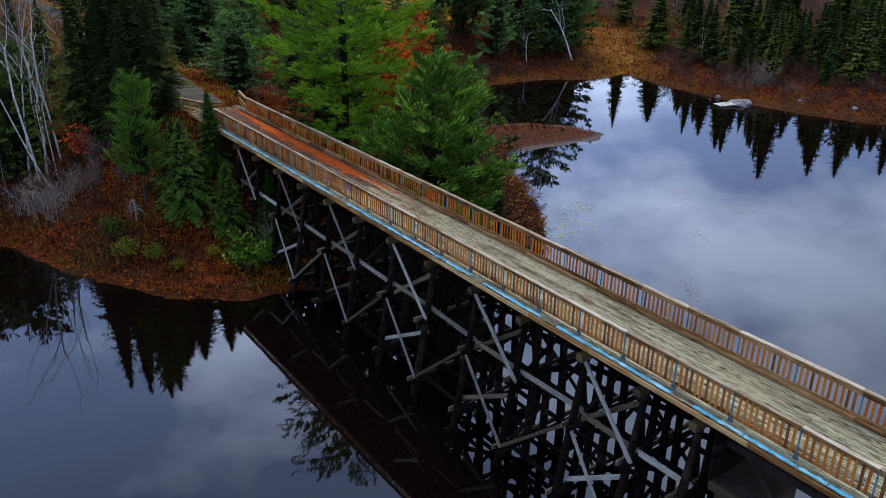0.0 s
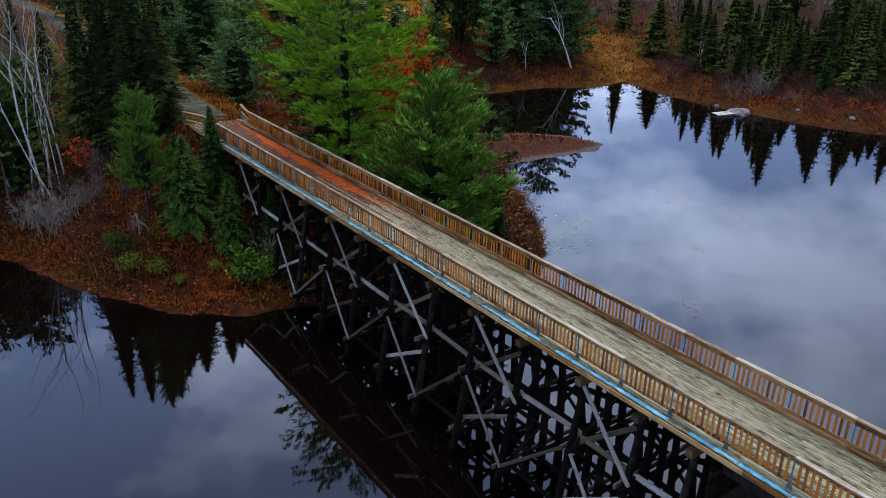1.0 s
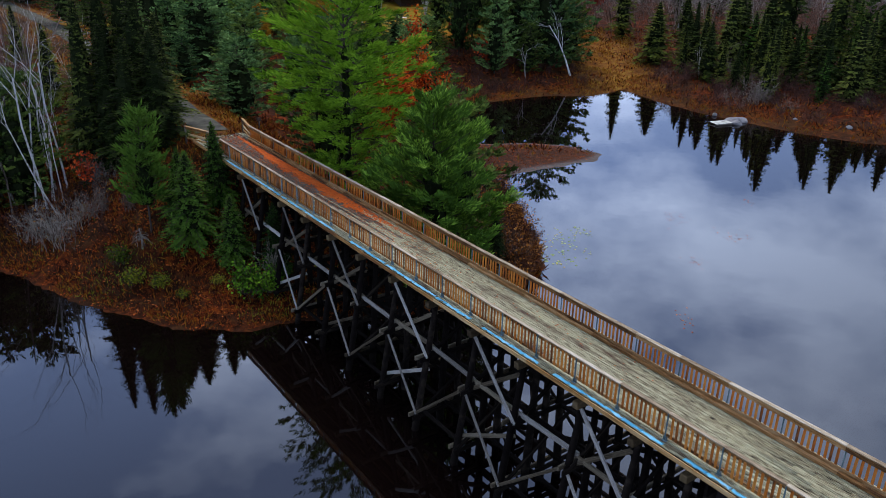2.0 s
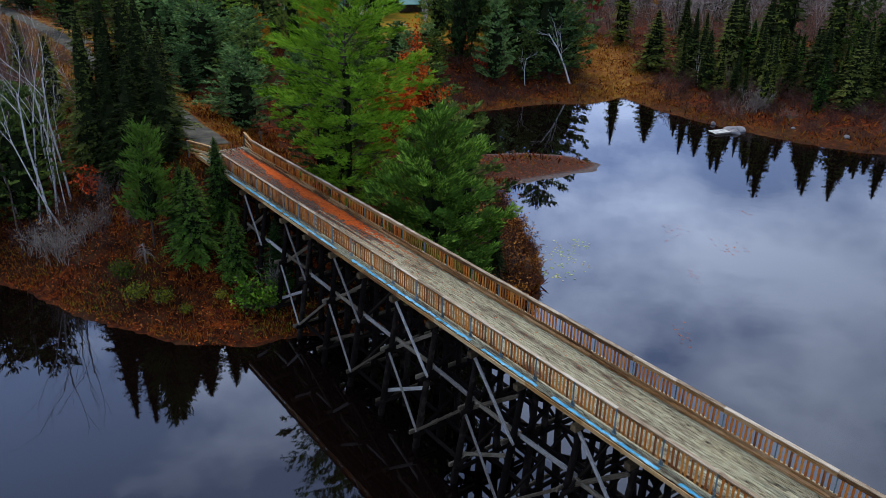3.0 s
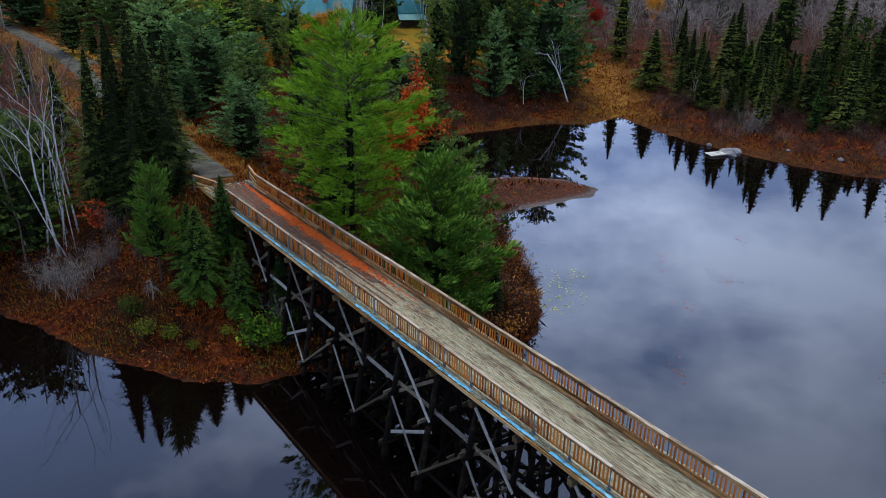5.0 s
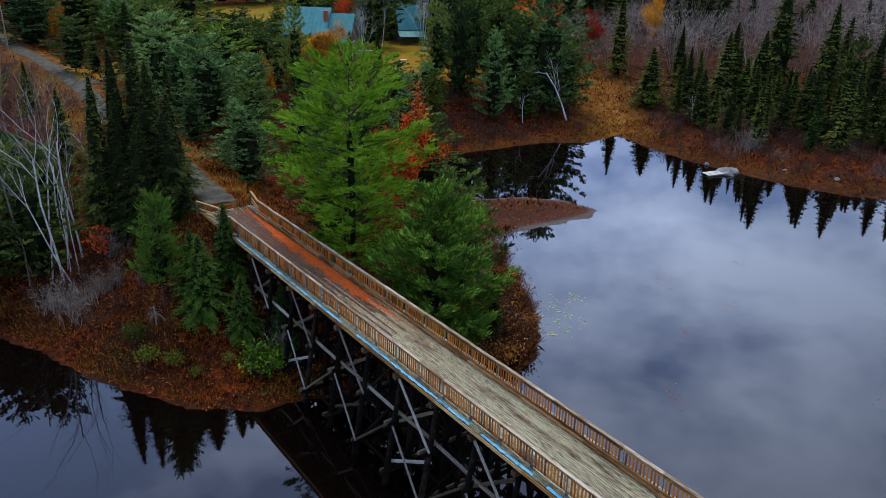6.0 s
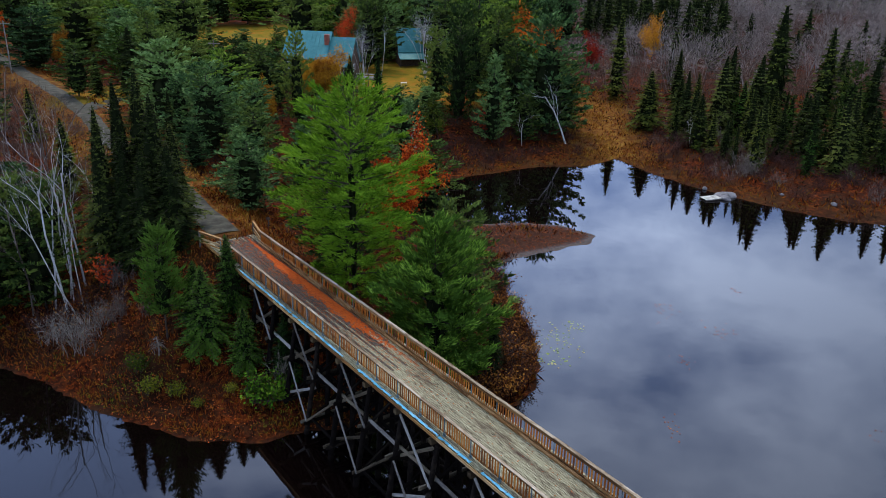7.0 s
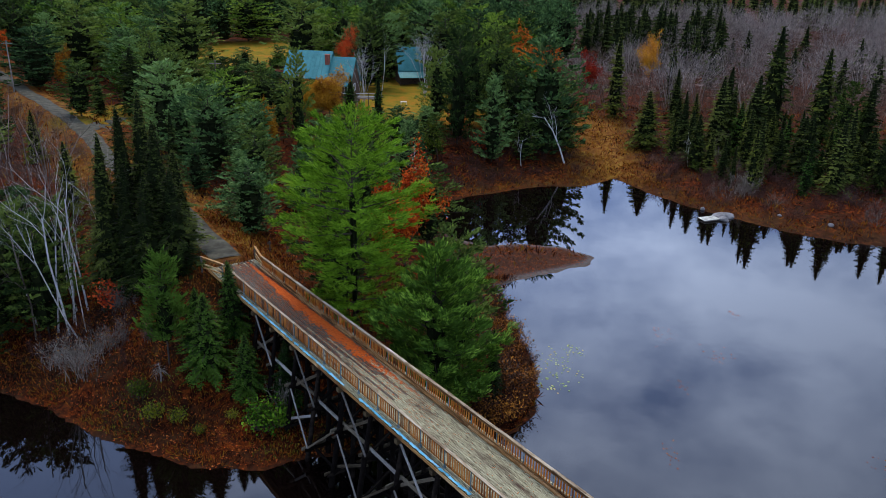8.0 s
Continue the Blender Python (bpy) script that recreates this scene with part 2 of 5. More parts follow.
g_co = gn.new("ShaderNodeTexCoord")


def g_noise(scale, detail=6.0):
    t = gn.new("ShaderNodeTexNoise")
    t.inputs["Scale"].default_value, t.inputs["Detail"].default_value, t.inputs["Roughness"].default_value = scale, detail, 0.65
    gl.new(g_co.outputs["Object"], t.inputs["Vector"])
    return t.outputs["Fac"]


def g_ramp(fac, stops):
    r = gn.new("ShaderNodeValToRGB")
    e = r.color_ramp.elements
    while len(e) < len(stops):
        e.new(0.5)
    for k, (p, c) in enumerate(stops):
        e[k].position, e[k].color = p, (*c, 1)
    gl.new(fac, r.inputs["Fac"])
    return r.outputs["Color"]


def g_mix(fac, a, b):
    m = gn.new("ShaderNodeMixRGB")
    gl.new(fac, m.inputs["Fac"])
    gl.new(a, m.inputs["Color1"])
    gl.new(b, m.inputs["Color2"])
    return m.outputs["Color"]


litter = g_ramp(g_noise(1.6, 11), [(0.32, (0.007, 0.004, 0.002)), (0.48, (0.045, 0.010, 0.004)), (0.60, (0.155, 0.032, 0.006)), (0.75, (0.29, 0.085, 0.012))])
earth = g_ramp(g_noise(1.1, 8), [(0.3, (0.009, 0.005, 0.003)), (0.55, (0.042, 0.017, 0.008)), (0.8, (0.11, 0.055, 0.016))])
straw = g_ramp(g_noise(0.7, 9), [(0.34, (0.05, 0.018, 0.006)), (0.5, (0.20, 0.075, 0.012)), (0.68, (0.32, 0.19, 0.03))])
mow = g_ramp(g_noise(0.22, 8), [(0.35, (0.11, 0.105, 0.010)), (0.5, (0.21, 0.145, 0.013)), (0.66, (0.33, 0.13, 0.014))])
patch = g_ramp(g_noise(0.16, 4), [(0.42, (0, 0, 0)), (0.58, (1, 1, 1))])
colour = g_mix(patch, litter, earth)
silt = g_ramp(g_noise(2.2, 8), [(0.3, (0.022, 0.010, 0.006)), (0.55, (0.065, 0.027, 0.015)), (0.8, (0.13, 0.065, 0.036))])
pale = g_ramp(g_noise(2.6, 8), [(0.3, (0.06, 0.05, 0.042)), (0.55, (0.13, 0.115, 0.10)), (0.8, (0.20, 0.18, 0.16))])
for layer, tone in (("straw", straw), ("lawn", mow), ("mud", earth), ("bar", silt), ("rim", pale)):
    at = gn.new("ShaderNodeAttribute")
    at.attribute_name = layer
    colour = g_mix(at.outputs["Fac"], colour, tone)
gl.new(colour, g_b.inputs["Base Color"])
g_bump = gn.new("ShaderNodeBump")
g_bump.inputs["Strength"].default_value, g_bump.inputs["Distance"].default_value = 0.8, 0.15
gl.new(g_noise(5.0, 8), g_bump.inputs["Height"])
gl.new(g_bump.outputs["Normal"], g_b.inputs["Normal"])

# water: still, tea-coloured
M_WATER = bpy.data.materials.new("dark_still_water")
M_WATER.use_nodes = True
an, al = M_WATER.node_tree.nodes, M_WATER.node_tree.links
a_b = an["Principled BSDF"]
a_b.inputs["Base Color"].default_value = (0.0028, 0.0014, 0.0012, 1)
a_b.inputs["Roughness"].default_value, a_b.inputs["IOR"].default_value = 0.02, 1.5
a_b.inputs["Specular IOR Level"].default_value = 0.5
a_co = an.new("ShaderNodeTexCoord")
a_t = an.new("ShaderNodeTexNoise")
a_t.inputs["Scale"].default_value, a_t.inputs["Detail"].default_value = 0.9, 3.0
al.new(a_co.outputs["Object"], a_t.inputs["Vector"])
a_bump = an.new("ShaderNodeBump")
a_bump.inputs["Strength"].default_value, a_bump.inputs["Distance"].default_value = 0.02, 0.1
al.new(a_t.outputs["Fac"], a_bump.inputs["Height"])
al.new(a_bump.outputs["Normal"], a_b.inputs["Normal"])


# ---- mesh helpers ----
def mesh_from(name, verts, faces, mat=None, smooth=False):
    """A mesh from arrays of vertices and of faces of one size."""
    me = bpy.data.meshes.new(name)
    verts, faces = np.asarray(verts, np.float32), np.asarray(faces, np.int32)
    me.vertices.add(len(verts))
    me.vertices.foreach_set("co", verts.ravel())
    me.loops.add(faces.size)
    me.loops.foreach_set("vertex_index", faces.ravel())
    me.polygons.add(len(faces))
    me.polygons.foreach_set("loop_start", np.arange(0, faces.size, faces.shape[1], dtype=np.int32))
    if smooth:
        me.polygons.foreach_set("use_smooth", np.ones(len(faces), bool))
    me.update(calc_edges=True)
    if mat:
        me.materials.append(mat)
    return me


def part_of(name, me, parent, m=None, label="", kind=""):
    ob = new(name, me)
    ob.parent = parent
    if m is not None:
        ob.matrix_local = m
    return tagged(ob, label, kind=kind)


def part(name, bm, mat, parent, label="", kind=""):
    me = bpy.data.meshes.new(name)
    bm.to_mesh(me)
    bm.free()
    me.materials.append(mat)
    return part_of(name, me, parent, None, label, kind)


def box(bm, cx, cy, cz, sx, sy, sz, m=None, bevel=0.0):
    """Adds a box of the given middle and size."""
    g = bmesh.ops.create_cube(bm, size=1.0, matrix=(m or Matrix()) @ Matrix.Translation((cx, cy, cz)) @ Matrix.Diagonal((sx, sy, sz, 1)))
    if bevel:
        edges = {e for v in g["verts"] for e in v.link_edges}
        bmesh.ops.bevel(bm, geom=list(edges), offset=bevel, segments=1, affect="EDGES")


def beam_matrix(a, b):
    """A pose at the middle of a-b, with x along it and z as near to up as it goes; and the length."""
    a, b = Vector(a), Vector(b)
    d = b - a
    x = d.normalized()
    side = Vector((0, 0, 1)).cross(x)
    y = side.normalized() if side.length > 1e-4 else Vector((0, 1, 0))
    z = x.cross(y)
    m = Matrix((x, y, z)).transposed().to_4x4()
    m.translation = (a + b) / 2
    return m, d.length


def beam(name, a, b, wide, high, mat, parent, label=""):
    m, length = beam_matrix(a, b)
    bm = bmesh.new()
    box(bm, 0, 0, 0, length, wide, high, None, min(wide, high) * 0.08)
    ob = part(name, bm, mat, parent, label)
    ob.matrix_local = m
    return ob


def tube_arrays(segments, sides=5):
    """Tapered prisms: rows of ax, ay, az, bx, by, bz, radius a, radius b."""
    s = np.asarray(segments, float)
    a, b = s[:, 0:3], s[:, 3:6]
    d = b - a
    d /= np.maximum(np.linalg.norm(d, axis=1, keepdims=True), 1e-9)
    ref = np.where(np.abs(d[:, 2:3]) > 0.9, np.array([[1.0, 0, 0]]), np.array([[0, 0, 1.0]]))
    p = np.cross(d, ref)
    p /= np.linalg.norm(p, axis=1, keepdims=True)
    q = np.cross(d, p)
    ang = np.arange(sides) * 2 * np.pi / sides
    ring = np.cos(ang)[None, :, None] * p[:, None, :] + np.sin(ang)[None, :, None] * q[:, None, :]
    va = a[:, None, :] + ring * s[:, 6][:, None, None]
    vb = b[:, None, :] + ring * s[:, 7][:, None, None]
    verts = np.concatenate([va, vb], 1).reshape(-1, 3)
    k = np.arange(sides)
    k2 = (k + 1) % sides
    face = np.stack([k, k2, k2 + sides, k + sides], 1)
    faces = (np.arange(len(s)) * 2 * sides)[:, None, None] + face[None]
    return verts, faces.reshape(-1, 4)


def kites(base, way, length, width, rng, face=None, loose=0.34):
    """Leaf or needle sprays: one kite each from base along way, turned roughly to face."""
    n = len(base)
    way = way / np.maximum(np.linalg.norm(way, axis=1, keepdims=True), 1e-9)
    side = np.cross(way, rng.normal(size=(n, 3)) if face is None else face + rng.normal(0, loose, (n, 3)))
    side /= np.maximum(np.linalg.norm(side, axis=1, keepdims=True), 1e-9)
    length, width = np.broadcast_to(length, n)[:, None], np.broadcast_to(width, n)[:, None]
    v = np.stack([base, base + way * length * 0.55 + side * width / 2, base + way * length, base + way * length * 0.55 - side * width / 2], 1).reshape(-1, 3)
    return v, np.arange(4 * n).reshape(n, 4)


M_BRUSH = material("autumn_undergrowth", [(0.26, (0.012, 0.005, 0.004)), (0.42, (0.065, 0.014, 0.005)), (0.54, (0.21, 0.038, 0.007)), (0.66, (0.28, 0.10, 0.012)), (0.80, (0.20, 0.125, 0.012))], scale=0.30, rough=0.9, spec=0.03, island=0.5, translucent=0.15)
M_DRIFT = material("orange_needle_drift", [(0.28, (0.18, 0.030, 0.006)), (0.48, (0.52, 0.085, 0.009)), (0.72, (0.64, 0.16, 0.020))], scale=7.0, rough=0.95, bump=0.6, bump_scale=30)


# ---- land and water ----
SHORE = np.array([(-400, 94), (-250, 90), (-135, 82), (-85, 70), (-57, 62.5), (-37.2, 56.4), (-32.4, 54.0), (-28.0, 50.9), (-22.6, 48.8), (-18, 47.1),
    (-14.2, 47.3), (-10.1, 49.3), (-5, 49.8), (0, 50.8), (3.8, 52.4), (5.8, 54.1), (7.1, 56.3), (7.9, 60.1), (7.9, 65.3), (6.7, 71.3), (5.3, 78.2),
    (4.6, 83.3), (6, 84.8), (11, 87.9), (17.1, 91.6), (18.6, 94.4), (15.1, 98.2), (9.8, 99.1), (3.6, 98.1), (-0.5, 101), (-3.5, 109), (-2, 117),
    (1.9, 120.8), (6.4, 123.6), (14, 128.4), (21.8, 129.3), (27, 133.4), (28.4, 136), (29.6, 133.3), (32.2, 127), (37.3, 119), (41.7, 114.4),
    (48.3, 107.6), (53.9, 103.8), (60.1, 101.9), (85, 96), (145, 85), (410, 52)], float)
ROAD = np.array([(-22.0, 68.9), (-25.6, 74.4), (-29.9, 81.0), (-38, 92), (-47.2, 103), (-61.2, 124.6), (-74.5, 142.1), (-89.2, 159.8), (-108.7, 184.1), (-180, 275), (-315, 450)], float)


def polyline_distance(x, y, line):
    best = np.full(x.shape, 1e9)
    for (ax, ay), (bx, by) in zip(line[:-1], line[1:]):
        dx, dy = bx - ax, by - ay
        k = np.clip(((x - ax) * dx + (y - ay) * dy) / (dx * dx + dy * dy), 0, 1)
        best = np.minimum(best, np.hypot(x - ax - k * dx, y - ay - k * dy))
    return best


def inside_land(x, y):
    ring = np.vstack([SHORE, [(430, 2000), (-420, 2000)]])
    odd = np.zeros(x.shape, bool)
    for (ax, ay), (bx, by) in zip(ring, np.roll(ring, -1, axis=0)):
        cross = (ay > y) != (by > y)
        with np.errstate(divide="ignore", invalid="ignore"):
            odd ^= cross & (x < (bx - ax) * (y - ay) / (by - ay) + ax)
    return odd | (y > 2000)


def ease(a, b, v):
    k = np.clip((v - a) / (b - a), 0, 1)
    return k * k * (3 - 2 * k)


def wobble(x, y):
    return (np.sin(x * 0.31 + 1.3 * np.sin(y * 0.17)) + np.sin(y * 0.43 + 1.1 * np.sin(x * 0.23)) + 0.6 * np.sin(x * 0.9 + y * 0.7)) / 2.6


def height(x, y):
    """The height of the ground above the water."""
    x, y = np.asarray(x, float), np.asarray(y, float)
    d = polyline_distance(x, y, SHORE) * np.where(inside_land(x, y), 1, -1)
    d = np.maximum(d, -(y + 34) * 0.9) + 0.35 * wobble(x * 3.7, y * 3.7) * ease(8, 1, np.abs(d))
    low = np.where(d > 0, 0.14 * np.minimum(d, 6) + 0.05 * np.clip(d - 6, 0, 30), 0.25 * d)
    bar = ease(8, 0, np.hypot((x - 10) / 1.6, y - 92.5))
    low = np.where(d > 0, low * (1 - 0.6 * bar), low)
    west = ease(20, -14, x - 0.06 * (y - 100)) * ease(2, 34, d)          # the plateau with the road and the house
    hill = 0.03 * np.clip(y - 230, 0, 500) * ease(200, 400, y)
    z = low + west * (7.0 - np.minimum(low, 2.4)) + np.where(d > 0, hill, 0)
    r = polyline_distance(x, y, ROAD)
    bank = 8.42 - 0.56 * np.clip(r - 3.4, 0, None) - 0.02 * np.clip(r, 0, 3.6) ** 2
    z = np.where(d > -3, np.maximum(z, bank), z)
    rough = 0.22 * wobble(x * 2.1, y * 2.1) + 0.12 * wobble(x * 5.3 + 4, y * 5.3)
    return np.clip(z + np.where(d > 1.0, rough * ease(1.0, 5, d) * ease(3, 5, r), 0), -3, 60)


def axis_steps(stops):
    """Grid lines: rows of start, end, step."""
    return np.concatenate([np.arange(a, b, s) for a, b, s in stops])


gx = axis_steps([(-2400, -400, 200), (-400, -120, 8), (-120, -60, 2.5), (-60, 30, 0.8), (30, 100, 1.6), (100, 420, 8), (420, 2401, 180)])
gy = axis_steps([(-1500, -100, 140), (-100, 44, 6), (44, 100, 0.8), (100, 160, 1.5), (160, 320, 5), (320, 720, 16), (720, 3000, 228)])
GX, GY = np.meshgrid(gx, gy)
GZ = height(GX, GY)
nx, ny = len(gx), len(gy)
idx = np.arange(nx * ny).reshape(ny, nx)
ground_me = mesh_from("ground", np.stack([GX, GY, GZ], -1).reshape(-1, 3),
                      np.stack([idx[:-1, :-1], idx[:-1, 1:], idx[1:, 1:], idx[1:, :-1]], -1).reshape(-1, 4), M_GROUND, True)
shore_d = (polyline_distance(GX, GY, SHORE) * np.where(inside_land(GX, GY), 1, -1)).ravel()
road_d = polyline_distance(GX, GY, ROAD).ravel()
meadow = np.exp(-((GX - 28.5 - 0.06 * (GY - 135)) / 6.0) ** 2) * ease(128, 140, GY) * ease(200, 170, GY)
reeds = ease(7, 2, shore_d.reshape(GX.shape)) * ease(100, 112, GY) * ease(-5, 10, GX)
verge = (ease(9, 4, road_d) * ease(62, 72, GY.ravel())).reshape(GX.shape)
layers = {
    "straw": np.clip(0.9 * meadow + 0.2 * reeds + 0.55 * verge, 0, 1).ravel(),
    "lawn": np.maximum(np.maximum(ease(30, 20, np.hypot((GX + 14) / 0.9, GY - 172)) * ease(-27, -22, GX), ease(18, 13, np.abs(GY - 188)) * ease(-28, -24, GX) * ease(0, -5, GX)), np.maximum(ease(26, 14, np.hypot((GX + 68) / 1.2, (GY - 252) / 1.8)), ease(11, 7, np.hypot((GX + 66) * 1.5, (GY - 143) * 0.6)))).ravel(),
    "bar": (ease(13, 8, np.hypot((GX - 10) / 1.3, GY - 92.5)) * ease(80, 85, GY)).ravel(),
    "mud": np.maximum(ease(0.3, -0.3, shore_d) * 0.8, ease(5.5, 1.0, shore_d) * ease(27, 34, GX.ravel()) * ease(90, 96, GY.ravel()) * (0.55 + 0.45 * wobble(GX.ravel() * 1.7, GY.ravel() * 1.7))),
    "rim": (ease(1.5, 0.5, shore_d) * ease(-0.6, 0.1, shore_d)) * (ease(15, 9, np.hypot((GX - 10) / 1.3, GY - 93.5)) * ease(80, 85, GY)).ravel() * 0.8,
}
for layer, values in layers.items():
    at = ground_me.attributes.new(layer, "FLOAT", "POINT")
    at.data.foreach_set("value", np.asarray(values, np.float32))
tagged(new("ground", ground_me), "autumn ground of leaf litter, dry grass and bare earth", "ground", kind="structure")

wx = axis_steps([(-2400, 2401, 400)])
WX, WY = np.meshgrid(wx, axis_steps([(-1500, 1300, 400)]))
widx = np.arange(WX.size).reshape(WX.shape)
water_me = mesh_from("water", np.stack([WX, WY, np.zeros_like(WX)], -1).reshape(-1, 3),
                     np.stack([widx[:-1, :-1], widx[:-1, 1:], widx[1:, 1:], widx[1:, :-1]], -1).reshape(-1, 4), M_WATER)
tagged(new("water", water_me), "still dark river water mirroring trees and cloudy sky", "water", kind="structure")

# gravel road from the bridge's end into the woods, with its own camber
def ribbon(line, half, step, lift):
    pts = [Vector((*p, 0)) for p in line]
    out = []
    for a, b in zip(pts[:-1], pts[1:]):
        n = max(1, int((b - a).length / step))
        out += [a.lerp(b, k / n) for k in range(n)]
    out.append(pts[-1])
    v, w = [], 5
    for k, p in enumerate(out):
        d = (out[min(k + 1, len(out) - 1)] - out[max(k - 1, 0)]).normalized()
        side = Vector((d.y, -d.x, 0))
        for j in range(w):
            o = (j / (w - 1) * 2 - 1) * (half + 0.16 * math.sin(k * 0.37 + (j > 2) * 2.1) + 0.07 * math.sin(k * 1.13 + j))
            q = p + side * o
            v.append((q.x, q.y, float(height(q.x, q.y)) + lift + 0.05 * (1 - (o / half) ** 2)))
    f = [(k * w + j, k * w + j + 1, (k + 1) * w + j + 1, (k + 1) * w + j) for k in range(len(out) - 1) for j in range(w - 1)]
    return v, f


v, f = ribbon(ROAD, 1.4, 1.2, 0.05)
tagged(new("road", mesh_from("road", v, f, M_ROAD, True)), "narrow grey gravel road leading into the forest", "road", kind="structure")
v, f = ribbon([(-61.2, 125.5), (-61.5, 131), (-62.5, 138), (-63.5, 144)], 1.5, 1.5, 0.06)
tagged(new("driveway", mesh_from("driveway", v, f, M_ROAD, True)), "pale gravel driveway branching off the road", "road", kind="structure")

# ---- the trestle bridge ----
A = Vector((-7.61, 46.47, 0))                    # a post of the camera-side railing
TURN = 0.6472
V = Vector((math.sin(TURN), -math.cos(TURN), 0))   # along the bridge, out over the water
N = Vector((math.cos(TURN), math.sin(TURN), 0))    # across it
DECK, S0, S1 = 8.50, -24.6, 70.0
BR = Matrix((V, N, Vector((0, 0, 1)))).transposed().to_4x4()
BR.translation = A
bridge = tagged(new("trestle_bridge"), "long timber trestle bridge with plank deck and wooden railings", "bridge")
bridge.matrix_world = BR


def piece(name, me, loc, size=(1, 1, 1), rot=(0, 0, 0), parent=bridge, label=""):
    return part_of(name, me, parent, Matrix.LocRotScale(loc, Euler(rot), size), label)


def block_mesh(name, mat, bevel=0.04):
    bm = bmesh.new()
    box(bm, 0, 0, 0, 1, 1, 1, None, bevel)
    me = bpy.data.meshes.new(name)
    bm.to_mesh(me)
    bm.free()
    me.materials.append(mat)
    return me


rng = np.random.default_rng(5)
WIDTH = 3.72
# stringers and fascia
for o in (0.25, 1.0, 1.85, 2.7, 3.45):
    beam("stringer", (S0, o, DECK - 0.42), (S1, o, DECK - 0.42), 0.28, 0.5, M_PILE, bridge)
for o in (-0.47, WIDTH + 0.47):
    s = S0
    while s < S1:
        e = min(s + 3.66, S1)
        beam("fascia", (s + 0.01, o, DECK - 0.16), (e, o, DECK - 0.16), 0.06, 0.2, M_RAIL, bridge)
        s = e
# deck: long planks with narrow gaps
M_BOARD = block_mesh("deck_plank", M_DECK, 0.02)
OLD_BOARD = block_mesh("deck_plank", M_DECK_OLD, 0.02)


def box_arrays(rows):
    """Boxes: rows of cx, cy, cz, sx, sy, sz."""
    r = np.asarray(rows, float)
    c = np.array([(-1, -1, -1), (1, -1, -1), (1, 1, -1), (-1, 1, -1), (-1, -1, 1), (1, -1, 1), (1, 1, 1), (-1, 1, 1)]) / 2
    q = np.array([(0, 3, 2, 1), (4, 5, 6, 7), (0, 1, 5, 4), (1, 2, 6, 5), (2, 3, 7, 6), (3, 0, 4, 7)])
    v = r[:, None, :3] + c[None] * r[:, None, 3:6]
    return v.reshape(-1, 3), ((np.arange(len(r)) * 8)[:, None, None] + q[None]).reshape(-1, 4)


NEAR = (-22.0, 26.0)                                # the stretch whose small pieces stand singly
far_boards = []
W = 0.152
count = int((WIDTH + 0.9) / W)
for j in range(count):
    o = -0.42 + (j + 0.5) * W
    s = S0 - rng.uniform(0, 4)
    while s < S1:
        length = rng.choice([3.66, 4.27, 4.88])
        a, b = max(s, S0), min(s + length, S1)
        s += length
        if b - a < 0.2 or o < -0.44:
            continue
        z = DECK - 0.03 + rng.normal(0, 0.005)
        row = ((a + b) / 2, o, z, b - a - 0.015, W - 0.016, 0.06)
        if b > NEAR[0] and a < NEAR[1] and 0.1 < o < WIDTH - 0.1:
            piece("deck_plank", OLD_BOARD if row[0] + rng.normal(0, 3.0) < -1.0 else M_BOARD, row[:3], row[3:], (rng.normal(0, 0.012), 0, rng.normal(0, 0.0006)))
        else:
            far_boards.append(row)
v, f = box_arrays(far_boards)
part_of("planking", mesh_from("planking", v, f, material("grey_deck_boards", DECK_TONES, island=0.13, **DECK_LOOK)), bridge, None, "weathered grey deck boards", "stuff")

# railings: steel posts outside, cap, upper board, balusters, bottom rail and kerb
M_BAL = block_mesh("baluster", M_BALUSTER, 0.06)
M_RAILB = block_mesh("rail_board", M_RUSTY, 0.02)
CAP_BOARD = block_mesh("rail_board", M_CAP, 0.02)
bm = bmesh.new()
box(bm, 0, 0, 0.62, 0.05, 0.05, 1.24, None, 0.008)
box(bm, 0, 0.0, 0.012, 0.2, 0.16, 0.024, None, 0.004)
for k in (-1, 1):
    box(bm, k * 0.06, 0.02, 0.1, 0.012, 0.1, 0.18)
    bmesh.ops.create_cone(bm, cap_ends=True, segments=6, radius1=0.018, radius2=0.018, depth=0.03, matrix=Matrix.Translation((k * 0.08, 0.055, 0.035)))
M_POSTM = bpy.data.meshes.new("post")
bm.to_mesh(M_POSTM)
bm.free()
M_POSTM.materials.append(M_POST)
SPACE = 2.44
far_bal = []
